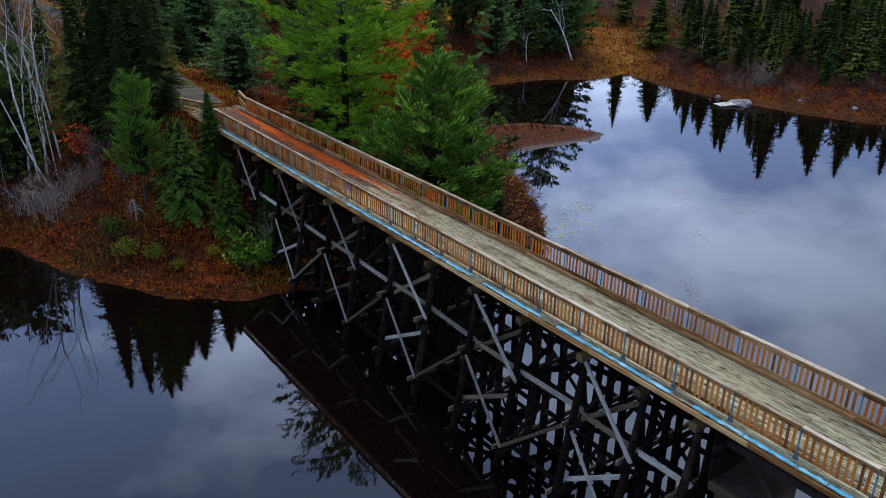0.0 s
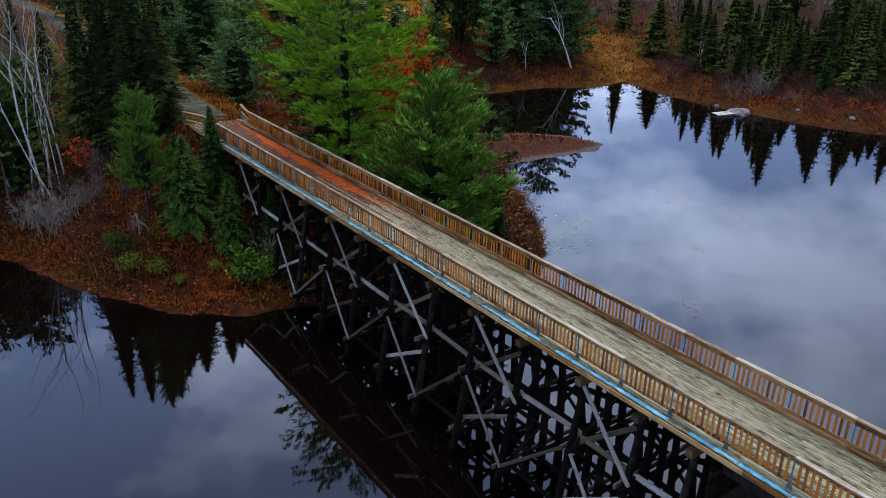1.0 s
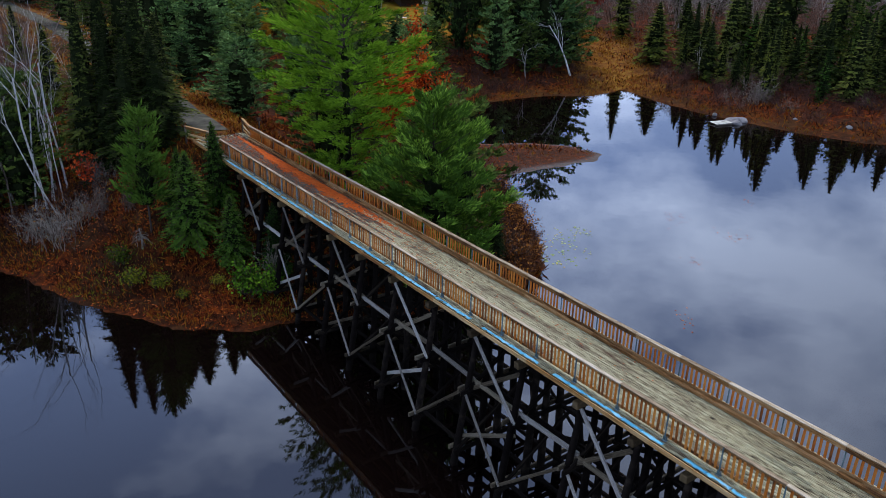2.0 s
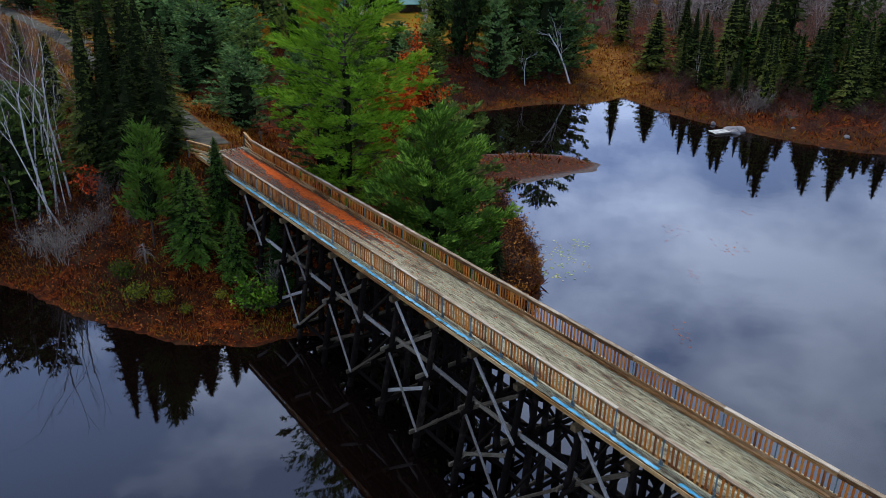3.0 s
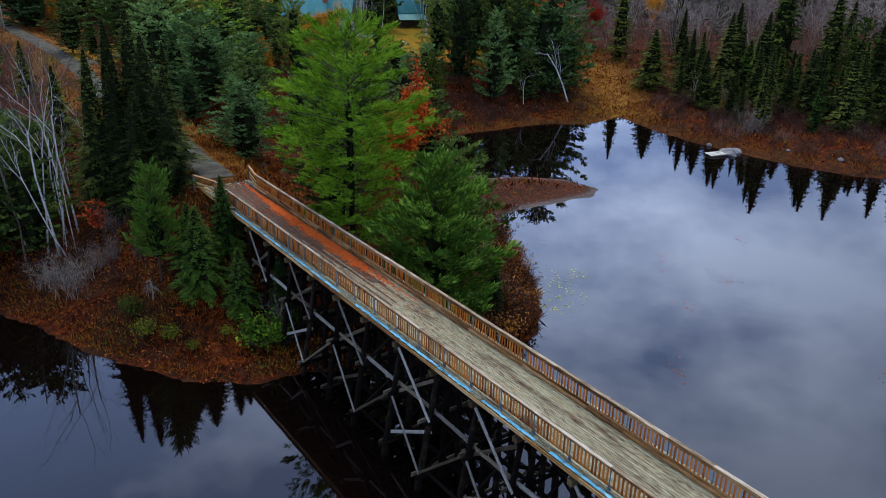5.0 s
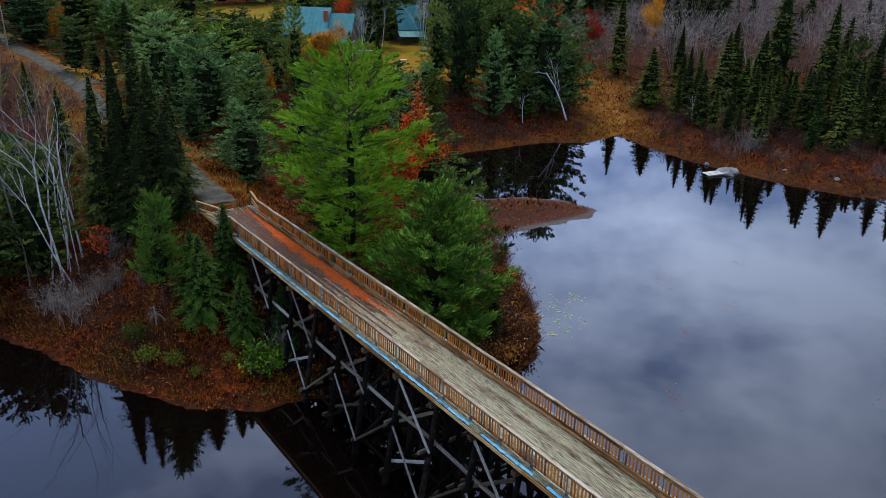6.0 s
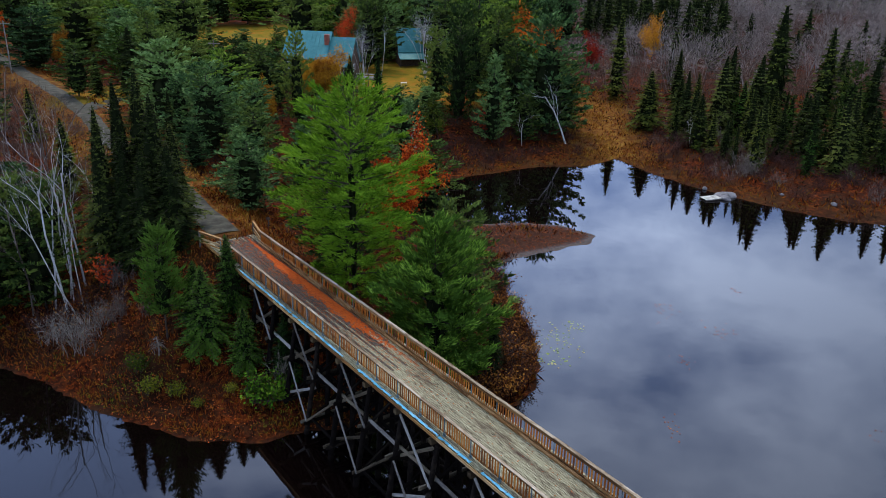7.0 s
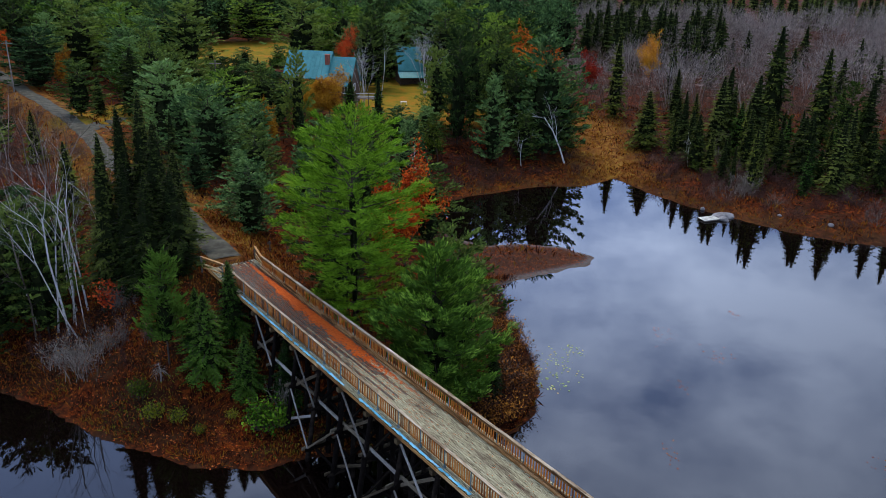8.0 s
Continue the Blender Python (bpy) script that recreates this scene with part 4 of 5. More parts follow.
def shrub_template(seed, h, r, stems, mat, label, leaves=None, per=0, size=0.2):
    segs, (kv, kf) = shrub(seed, h, r, stems)
    ob = tagged(new("shrub"), label, "shrub")
    tv, tf = tube_arrays(segs, 3)
    part_of("branchwork", mesh_from("branchwork", np.concatenate([tv, kv]), np.concatenate([tf, kf + len(tv)]), mat), ob, kind="stuff")
    if leaves:
        part_of("foliage", mesh_from("foliage", *foliage(seed, segs[segs[:, 5] > h * 0.25][:, 3:6], per, 0.16, size), leaves), ob, kind="stuff")
    USED[ob.name] = False
    HEIGHT[ob.name] = h
    return ob


USED, HEIGHT, RADIUS = {}, {}, {}


def stand(t, x, y, h=None, turn=None, wide=1.0, label="", tilt=0.0, sink=0.0, group=""):
    """Plants a template, itself the first time and a copy after that, h metres high."""
    if USED[t.name]:
        ob = copy_thing(t, Matrix())
    else:
        ob = t
        USED[t.name] = True
    k = h / HEIGHT[t.name] if h else 1.0
    ob.scale = (k * wide, k * wide, k)
    ob.rotation_euler = (radians(tilt), 0, random.uniform(0, 6.28) if turn is None else turn)
    ob.location = (x, y, float(height(x, y)) - sink)
    return tagged(ob, label, group=group)


def plant(t, x, y, h, across, label="", group=""):
    """Plants a conifer h metres high with a crown so many metres across."""
    ob = stand(t, x, y, h, wide=across / (1.5 * RADIUS[t.name] * h / HEIGHT[t.name]), label=label, group=group)
    PLACED.append((x, y, min(across * 0.75, 7)))
    return ob


PLACED = [(-8.6, 60.3, 5), (-1.0, 53.0, 4.5), (-33, 74.5, 5)]
big_pine = template("pine_tree", "pine", 11, 23.0, 6.3, M_PINE, "tall bright green white pine beside the bridge", "tree", 1.4, 0.22, 19, 0.18, 0.055, 0.05, 0.0, 6.0)
round_pine = template("pine_tree", "pine", 12, 14.0, 5.8, M_PINE_ROUND, "bushy green young pine beside the bridge", "tree", 1.4, 0.03, 22, 0.22, 0.055, 0.2, 0.75)
PINES = [template("pine_tree", "pine", 20 + k, 16.0, (6.0, 5.2, 5.8, 4.4, 5.4)[k], (M_PINE_BLUE, M_PINE_DEEP, M_PINE_MID, M_PINE_BLUE, M_PINE_OLIVE)[k], "full green white pine in the forest", "tree", 0.7, (0.04, 0.08, 0.06, 0.03, 0.1)[k], 14, 0.44, 0.066, 0.36, (0.6, 0.4, 0.5, 0.85, 0.5)[k]) for k in range(5)]
SPRUCES = [template("spruce_tree", "spruce", 30 + k, 15.0, (3.2, 2.7, 3.4, 3.8)[k], (M_SPRUCE, M_SPRUCE_OLIVE, M_SPRUCE_GREEN, M_SPRUCE_OLIVE)[k], "dark narrow spruce in the forest", "tree", 0.36, 0.03) for k in range(4)]
near_spruce = template("spruce_tree", "spruce", 41, 14.0, 3.0, M_SPRUCE, "dark dense spruce by the road", "tree", 1.6, 0.03)
near_fir = template("fir_tree", "spruce", 42, 7.0, 2.5, M_SPRUCE_GREEN, "small green fir on the river bank", "tree", 2.0, 0.02)
young_pine = template("pine_tree", "pine", 43, 8.0, 2.0, M_SPRUCE_GREEN, "slender young pine on the river bank", "tree", 1.1, 0.24, 11, 0.2, 0.06, 0.35, 0.6)
BIRCHES = [bare_template("birch_tree", 50 + k, 15.0, 0.5, M_BIRCH, "leafless pale birch with forked limbs", "tree", levels=3, twigs=2, thick=0.0105, first=0.4) for k in range(3)]
clump_birch = bare_template("birch_tree", 55, 15.0, 0.34, M_BIRCH, "leafless many-stemmed white birch clump", "tree", stems=11, levels=3, twigs=3, thick=0.008, first=0.55)
BARES = [bare_template("bare_tree", 60 + k, 11.0, 0.8, M_TWIG, "leafless grey hardwood tree", "tree", levels=4, twigs=2, thick=0.009) for k in range(3)]
snag = bare_template("dead_tree", 64, 14.0, 0.8, M_BIRCH, "leaning dead grey tree with broken limbs", "tree", levels=3, twigs=3, thick=0.02, first=0.1)
orange_tree = bare_template("maple_tree", 70, 11.0, 0.8, M_BARK, "maple with orange autumn leaves", "tree", levels=4, twigs=3, leaves=M_ORANGE, per=12, size=0.32, loose=0.36)
red_tree = bare_template("maple_tree", 71, 10.0, 0.7, M_BARK, "maple with red autumn leaves", "tree", levels=4, twigs=3, leaves=M_RED, per=7, size=0.28, loose=0.45)
yellow_tree = bare_template("tamarack_tree", 72, 12.0, 0.5, M_BARK, "tree with golden yellow autumn leaves", "tree", levels=4, twigs=3, leaves=M_YELLOW, per=7, size=0.28, loose=0.4)
amber_tree = bare_template("maple_tree", 74, 11.0, 0.85, M_BARK, "tree with amber and golden leaves", "tree", levels=4, twigs=3, leaves=M_AMBER, per=24, size=0.36, loose=0.6)
olive_tree = bare_template("oak_tree", 73, 11.0, 0.8, M_BARK, "tree with olive and amber leaves", "tree", levels=4, twigs=3, leaves=M_OLIVE, per=5, size=0.34, loose=0.4)
M_TWIG_PALE = material("pale_dead_twigs", [(0.3, (0.10, 0.082, 0.064)), (0.7, (0.33, 0.28, 0.225))], scale=0.5, rough=0.9, spec=0.03, island=0.5)
GREY_SHRUBS = [shrub_template(80 + k, 2.6, 1.9, 26 + 8 * k, (M_TWIG_PALE, M_TWIG)[k], ("pale leafless shrub on the bank", "leafless grey shrub on the bank")[k]) for k in range(2)]
RED_SHRUBS = [shrub_template(84 + k, 2.2, 1.8, 24, M_TWIG_RED, "leafless reddish brown shrub", M_RUST, 1, 0.16) for k in range(2)]
green_bush = shrub_template(88, 1.9, 1.5, 34, M_BARK, "leafy green bush on the bank", M_BUSH, 9, 0.2)
olive_bush = shrub_template(89, 1.5, 1.4, 26, M_BARK, "olive yellow bush on the bank", M_OLIVE, 8, 0.18)
rust_bush = shrub_template(90, 2.2, 1.7, 40, M_TWIG_RED, "rust-coloured leafy bush at the water", M_RUST, 4, 0.18)
red_bush = shrub_template(91, 2.6, 1.2, 30, M_BARK, "small shrub with scarlet leaves", M_RED, 6, 0.22)

# ---- trees near the bridge ----
stand(big_pine, -8.5, 60.8, 20.9, 0.6, wide=1.0)
stand(round_pine, -1.3, 53.6, 15.0, 1.0, wide=0.92)
plant(PINES[1], -11.0, 68.0, 12.0, 7.0, label="dense green pine behind the tall one")
plant(PINES[1], 0.2, 61.0, 13.0, 7.0, label="dense green pine behind the bushy one")
for x, y, h, w in ((-32.4, 67.2, 16.2, 4.6), (-31.2, 69.4, 17.2, 4.8), (-29.8, 70.4, 17.4, 5.2), (-27.9, 68.6, 14.8, 5.4), (-26.0, 66.6, 10.2, 5.0), (-30.2, 67.0, 12.5, 5.0), (-28.2, 66.0, 11.0, 5.0), (-33.4, 69.0, 12.5, 4.6), (-26.6, 70.0, 10.5, 4.6)):
    plant(near_spruce, x, y, h, w, group="spruces by the road")
for x, y, h in ((-38.6, 65.6, 12.0), (-42.5, 64.4, 11.5), (-46.0, 67.5, 9.5), (-41.5, 67.0, 12.0), (-44.5, 70.0, 12.0), (-40.0, 71.5, 10.0), (-42.8, 61.6, 7.5)):
    stand(PINES[1], x, y, h, label="dark full pine behind the birches")
plant(young_pine, -23.8, 57.0, 9.8, 3.1)
for x, y, h, w in ((-20.2, 56.3, 7.2, 4.2), (-21.7, 58.4, 5.6, 3.2), (-19.1, 59.9, 6.8, 3.0), (-16.8, 55.4, 5.4, 3.0), (-13.5, 55.1, 5.8, 2.8)):
    plant(near_fir, x, y, h, w, group="firs on the bank")
stand(GREY_SHRUBS[0], -13.6, 53.9, 3.4, wide=0.6, label="pale dead twigs round a small fir")
stand(near_spruce, 3.5, 56.6, 7.2, wide=0.8, label="thin dark half-dead spruce on the shore")
# leaning pair in front, straight ones behind
for k, x, y, h, tilt, turn in ((0, -34.3, 62.6, 16.5, 15, -1.3), (1, -33.7, 63.1, 12.0, 4, 1.2), (2, -35.4, 63.4, 18.5, 6, -1.7), (0, -37.6, 65.3, 20.5, 3, 0.5), (1, -36.4, 66.0, 19.5, 5, -1.0), (2, -35.2, 67.0, 18.0, 4, -2.0), (0, -34.4, 67.6, 17.0, 3, 1.0), (1, -36.8, 68.0, 17.0, 3, 2.6), (2, -40.2, 66.5, 15.0, 8, -1.5)):
    stand(BIRCHES[k], x, y, h, turn, tilt=tilt, group="birches on the bank")
for x, y, h in ((-31.3, 57.2, 3.6), (-32.8, 58.6, 3.4), (-30.2, 59.2, 2.8), (-35.0, 60.0, 3.0)):
    stand(GREY_SHRUBS[0], x, y, h, label="pale leafless shrub with hanging twigs")
for x, y, h in ((-27.5, 57.0, 2.2), (-28.8, 59.6, 2.6), (-26.4, 59.4, 2.0), (-33.5, 62.8, 2.6), (-37.5, 61.8, 2.6), (-30.8, 64.6, 2.6), (-27.0, 63.5, 2.0), (-25.5, 61.4, 1.8), (-29.5, 62.0, 2.2), (-31.0, 67.5, 2.4), (-28.0, 66.5, 2.0)):
    stand(random.choice(RED_SHRUBS + GREY_SHRUBS[1:]), x, y, h)
stand(green_bush, -14.6, 51.6, 2.6)
stand(green_bush, -13.5, 52.4, 1.8)
for x, y, h in ((-25.4, 54.4, 1.5), (-23.9, 52.6, 1.4), (-21.8, 52.5, 1.2), (-19.6, 51.2, 0.8), (-17.4, 52.6, 0.8)):
    stand(olive_bush, x, y, h, group="olive bushes on the bank")
stand(red_bush, -31.8, 64.8, 3.2)
stand(red_bush, -38.0, 72.0, 2.4)
stand(orange_tree, -4.8, 73.0, 17.4, wide=0.85, label="scarlet and orange maple behind the pine")
for k in range(30):
    a = k / 29
    x, y = 5.6 - 2.2 * abs(a - 0.45) + random.uniform(-2.6, 0.5), 55.6 + 26 * a
    stand(random.choice([rust_bush, rust_bush, RED_SHRUBS[0], GREY_SHRUBS[1]]), x, y, random.uniform(1.4, 3.2), group="shrubs along the shore")
for x, y in ((1.8, 53.6), (3.8, 54.2), (5.0, 55.4), (0.0, 53.2), (2.8, 55.2), (6.0, 57.0), (6.7, 59.0), (7.0, 61.5), (7.0, 64.0), (6.4, 67.0), (5.9, 70.5)):
    stand(rust_bush, x, y, random.uniform(1.6, 2.4))

# ---- the woods ----
plant(PINES[0], -22.8, 81.6, 8.4, 6.8, label="full green young pine by the road")
PLACED += [(-25.1, 141.4, 7), (-29.4, 119.4, 4), (-7.4, 176.7, 6), (-19.4, 161.2, 6)]


def free(x, y, gap):
    if any((x - a) ** 2 + (y - b) ** 2 < ((r + gap) / 2) ** 2 for a, b, r in PLACED):
        return False
    p = BR.inverted() @ Vector((x, y, 0))
    return not (-26 < p.x < 71 and -4 < p.y < 8)


def growth(x, y):
    """How high a tree may be where the owners keep the view over road, lawns and house open."""
    k, top = x / max(y, 1), 60.0
    if -0.27 < k < -0.02 and 90 < y < 158:
        top = 34.5 - 21.0 * y / 165
    if -0.088 < k < -0.03 and 76 < y < 163:
        top = min(top, 34.5 - 27.0 * y / 163)
    if 0.06 < k < 0.125 and 152 < y < 194:
        top = min(top, 34.5 - 19.0 * y / 195)
    if -0.235 < k < -0.12 and 76 < y < 137:
        top = min(top, 34.5 - 23.5 * y / 138)
    if -0.315 < k < -0.20 and 100 < y < 262:
        top = min(top, 35.5 - 28.5 * y / 275)
    if -0.36 < k < -0.20 and 100 < y < 215:
        top = min(top, 34.5 - 27.0 * y / 232)
    if -0.66 < k < -0.40:
        road_y = float(np.interp(-k, (0.40, 0.41, 0.456, 0.491, 0.524, 0.558, 0.59, 0.66), (88, 92, 103, 124.6, 142, 160, 184, 270)))
        if y < road_y:
            top = min(top, 35.0 - 27.0 * y / road_y)
    return top - float(height(x, y))


def scatter(n, xs, ys, test, choose, gap, low, high, clear=4.5):
    made = 0
    for _ in range(n * 14):
        if made >= n:
            break
        x, y = random.uniform(*xs), random.uniform(*ys)
        if not test(x, y) or not free(x, y, gap):
            continue
        X, Y = np.array([x]), np.array([y])
        if not inside_land(X, Y)[0] or polyline_distance(X, Y, SHORE)[0] < 2.5 or polyline_distance(X, Y, ROAD)[0] < clear:
            continue
        h = min(random.uniform(low, high), growth(x, y))
        if h < min(2.5, low):
            continue
        t = choose()
        stand(t, x, y, h, wide=random.uniform(1.0, 1.3) * (1 + 0.05 * max(0, 13 - h)) if t in PINES else random.uniform(0.85, 1.35))
        PLACED.append((x, y, gap))
        made += 1


def on_lawn(x, y):
    return (math.hypot((x + 14) / 0.9, y - 172) < 22 and -26 < x < -1) or math.hypot((x + 68) / 1.2, (y - 252) / 1.8) < 19 or math.hypot((x + 66) * 1.5, (y - 143) * 0.6) < 8 or (-44 < x < -19 and 156 < y < 182) or (-25 < x < -4 and 163 < y < 200)


def on_meadow(x, y):
    return abs(x - 28.5 - 0.06 * (y - 135)) < 5.0 + 0.05 * max(0, 150 - y) and y < 200


open_ground = lambda x, y: not on_lawn(x, y) and not on_meadow(x, y)
green = lambda: random.choice(PINES[:2] + PINES + SPRUCES[2:3])
# along the road: full pines, a thin olive spruce, the wood's edge
for k, x, y, h, w in ((0, -93.1, 172.1, 13.2, 13.0), (1, -67.7, 137.5, 9.6, 7.5), (1, -91.3, 189.4, 18.0, 14.0), (2, -84.9, 199.4, 17.0, 12.5), (0, -78.0, 182.0, 13.0, 9.5), (1, -70.6, 206.0, 18.0, 13.5), (2, -75.8, 286.4, 17.5, 17.0), (1, -38.9, 196.0, 20.0, 14.5), (2, -30.0, 208.0, 20.0, 13.0), (1, -19.6, 189.0, 18.5, 10.5), (0, -8.0, 208.0, 20.0, 13.0)):
    plant(PINES[k], x, y, h, w)
for k, x, y, h, w in ((0, -44.2, 116.8, 14.0, 9.6), (0, -34.3, 105.9, 12.3, 10.0), (3, -33.8, 96.9, 6.2, 4.6), (1, -43.5, 151.8, 10.6, 8.2), (4, -26.4, 127.4, 15.4, 4.6), (3, -40.0, 110.5, 10.0, 6.0), (1, -50.0, 128.0, 12.0, 8.0), (2, -38.0, 126.0, 11.5, 9.0), (0, -30.0, 113.0, 9.5, 7.0), (1, -26.5, 98.5, 9.0, 6.0), (3, -20.0, 96.0, 8.5, 5.0), (1, -34.0, 134.0, 11.5, 8.5), (2, -18.5, 108.0, 10.0, 7.0)):
    plant(PINES[k], x, y, h, w)
for k, x, y, h, w in ((0, -67.8, 145.2, 8.2, 3.4), (3, -62.7, 149.1, 12.6, 6.6), (1, -44.4, 173.9, 8.2, 2.8), (0, -47.5, 121.0, 12.0, 5.0)):
    plant(SPRUCES[k], x, y, h, w)
scatter(34, (-58, -3), (88, 156), lambda x, y: open_ground(x, y) and x > -22 - 0.62 * (y - 80), green, 6.5, 7, 12)
scatter(40, (-150, -66), (105, 235), lambda x, y: open_ground(x, y) and x < -40 - 0.66 * (y - 92), green, 6.6, 8, 14, 8)
scatter(40, (-120, -42), (140, 240), lambda x, y: open_ground(x, y) and x > -30 - 0.6 * (y - 92), green, 7.5, 10, 16, 9)
# behind the house and lawns
scatter(60, (-120, 24), (196, 270), open_ground, lambda: random.choice(PINES[:3]), 7.5, 14, 20)
# the dark point between cove and meadow
plant(PINES[0], 17.0, 147.0, 22.4, 13.5, label="broad blue-green pine above the cove")
plant(PINES[1], 0.1, 142.9, 21.0, 6.6, label="tall dark narrow pine above the cove")
plant(PINES[3], 6.5, 138.6, 15.4, 6.6, label="dense green pine above the cove")
for x, y, h, w in ((11.0, 150.0, 15.0, 8.0), (2.6, 155.0, 19.0, 8.0), (8.0, 163.0, 19.0, 9.0), (-4.0, 152.0, 14.0, 6.0), (12.5, 140.5, 9.0, 5.5), (21.0, 152.0, 13.0, 8.0)):
    plant(PINES[1], x, y, h, w, label="dark pine above the cove")
scatter(16, (-6, 22), (152, 195), lambda x, y: open_ground(x, y) and polyline_distance(np.array([x]), np.array([y]), SHORE)[0] > 9, lambda: random.choice(PINES + SPRUCES[:1]), 4.4, 8, 15)
stand(snag, 20.2, 141.6, 14.2, -1.45, tilt=27)
stand(snag, 12.0, 138.0, 7.0, label="grey dead tree by the cove")
stand(BIRCHES[0], -6.0, 112.0, 12.0, label="thin white birch by the cove")
stand(clump_birch, -7.4, 176.7, 17.0)
stand(clump_birch, -19.4, 160.6, 15.0, wide=0.7)
stand(BIRCHES[1], -17.5, 178.0, 16.0)
stand(amber_tree, -23.0, 141.4, 10.6, wide=1.25, label="broad amber leaved tree below the house")
stand(amber_tree, -27.4, 142.5, 9.0, wide=1.1, label="amber leaved tree below the house")
stand(amber_tree, -29.3, 119.4, 9.2, wide=0.5, label="small orange leaved tree below the house")
stand(PINES[1], -21.5, 186.0, 17.0, label="dark pine between house and garage")
stand(olive_tree, -3.2, 132.0, 8.0, label="rust and olive leaved tree above the cove")
stand(red_tree, -25.6, 184.0, 15.0, wide=0.5)
stand(orange_tree, 18.2, 195.0, 20.0, wide=1.1)
stand(red_tree, 34.2, 206.0, 13.5, wide=0.75)
stand(yellow_tree, 53.4, 216.0, 18.0, wide=0.8)
stand(orange_tree, -111.6, 191.7, 13.0, wide=0.6)
stand(amber_tree, -84.5, 166.5, 10.5, wide=0.6, label="maple with orange leaves among pines")
stand(red_bush, 5.5, 141.0, 5.0, label="scarlet shrub under the pines")
stand(red_bush, 0.5, 148.0, 5.0, label="scarlet shrub under the pines")
# the spruce wood on the far shore
for k, x, y, h, w in ((3, 64.1, 159.4, 24.0, 9.0), (3, 70.6, 151.4, 20.4, 7.0), (1, 37.2, 184.4, 19.5, 5.6), (3, 38.1, 154.8, 11.6, 7.2), (0, 50.5, 150.0, 15.0, 6.0), (0, 52.8, 153.0, 16.5, 6.0), (1, 49.0, 175.0, 13.0, 4.5), (0, 58.0, 152.0, 15.0, 6.5), (3, 61.5, 136.0, 10.0, 6.5), (3, 66.0, 126.0, 8.0, 4.4), (3, 71.0, 131.0, 9.5, 5.5), (0, 78.0, 148.0, 15.0, 6.0)):
    plant(SPRUCES[k], x, y, h, w)
plant(PINES[4], 74.0, 147.4, 14.1, 6.4, label="olive yellow pine among dark spruces")
scatter(38, (41, 70), (122, 160), lambda x, y: polyline_distance(np.array([x]), np.array([y]), SHORE)[0] > 12.5 and open_ground(x, y), lambda: random.choice(SPRUCES), 3.3, 5.5, 13.0)
scatter(11, (66, 112), (118, 170), lambda x, y: polyline_distance(np.array([x]), np.array([y]), SHORE)[0] > 18, lambda: random.choice(SPRUCES[1:]), 5.5, 5.0, 12.0)
stand(snag, 43.0, 140.5, 7.2, label="small bare white tree on the shore")
stand(BIRCHES[2], 56.0, 206.0, 15.5)
stand(BIRCHES[1], 59.0, 208.0, 14.0)
stand(BIRCHES[0], 42.0, 204.0, 14.0)
stand(GREY_SHRUBS[0], 47.7, 124.5, 4.0, wide=1.2, label="pale leafless shrub on the shore")
# hardwood thicket west of the bank
scatter(60, (-90, -34), (60, 105), lambda x, y: x < -32 - 0.35 * (y - 70), lambda: random.choice(BIRCHES[:1] + BARES), 2.4, 8, 13, 5)
scatter(45, (-100, -33), (57, 100), lambda x, y: x < -31 - 0.2 * (y - 60), lambda: random.choice(RED_SHRUBS + GREY_SHRUBS), 2.2, 1.8, 3.2, 5)
scatter(14, (-75, -37), (62, 112), lambda x, y: True, lambda: random.choice(PINES[:2] + SPRUCES), 4.0, 6, 9, 6)
scatter(120, (-100, -40), (80, 160), lambda x, y: x < -41 - 0.70 * (y - 93), lambda: random.choice(BARES), 2.4, 3.0, 8.0, 4.0)
scatter(16, (-110, -60), (112, 170), lambda x, y: x < -46 - 0.70 * (y - 93), lambda: random.choice(PINES[3:4] + PINES[1:2]), 3.0, 3.0, 5.0, 5.0)
# leafless brown hardwoods behind the spruces
for x, y, h in ((78.0, 184.0, 17.0), (92.0, 196.0, 18.0), (70.0, 190.0, 14.0), (101.0, 188.0, 17.0), (61.0, 182.0, 12.0), (86.0, 178.0, 13.0)):
    stand(random.choice(BARES), x, y, h, wide=1.2, label="tall leafless grey hardwood on the hillside")
scatter(52, (33, 120), (140, 200), open_ground, lambda: random.choice(BARES), 3.6, 6, 10)


# ---- distant woods, joined ----
def woods(name, label, crowns, spots, mat):
    """One mesh of many distant trees from low crowns: rows of arrays and their height."""
    g = np.random.default_rng(9)
    V, F, I, n = [], [], [], 0
    for x, y, h in spots:
        (v, f, inner), h0 = crowns[g.integers(len(crowns))]
        a, k, w = g.uniform(0, 6.28), h / h0, g.uniform(0.95, 1.3)
        c, s = math.cos(a) * k * w, math.sin(a) * k * w
        V.append(np.stack([x + v[:, 0] * c - v[:, 1] * s, y + v[:, 0] * s + v[:, 1] * c, float(height(x, y)) + v[:, 2] * k], 1))
        F.append(f + n)
        I.append(inner)
        n += len(v)
    me = mesh_from(name, np.concatenate(V), np.concatenate(F), mat)
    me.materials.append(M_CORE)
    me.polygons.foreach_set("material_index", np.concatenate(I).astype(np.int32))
    return tagged(new(name, me), label, "forest", kind="stuff")


def spots(n, seed, k0, k1, ys, low, high):
    """Places spread over a sector of the land."""
    g = np.random.default_rng(seed)
    out = []
    while len(out) < n:
        y = math.sqrt(ys[0] ** 2 + (ys[1] ** 2 - ys[0] ** 2) * g.uniform())
        x = g.uniform(k0, k1) * y
        if not on_lawn(x, y) and polyline_distance(np.array([x]), np.array([y]), ROAD)[0] > 6:
            out.append((x, y, g.uniform(low, high)))
    return out


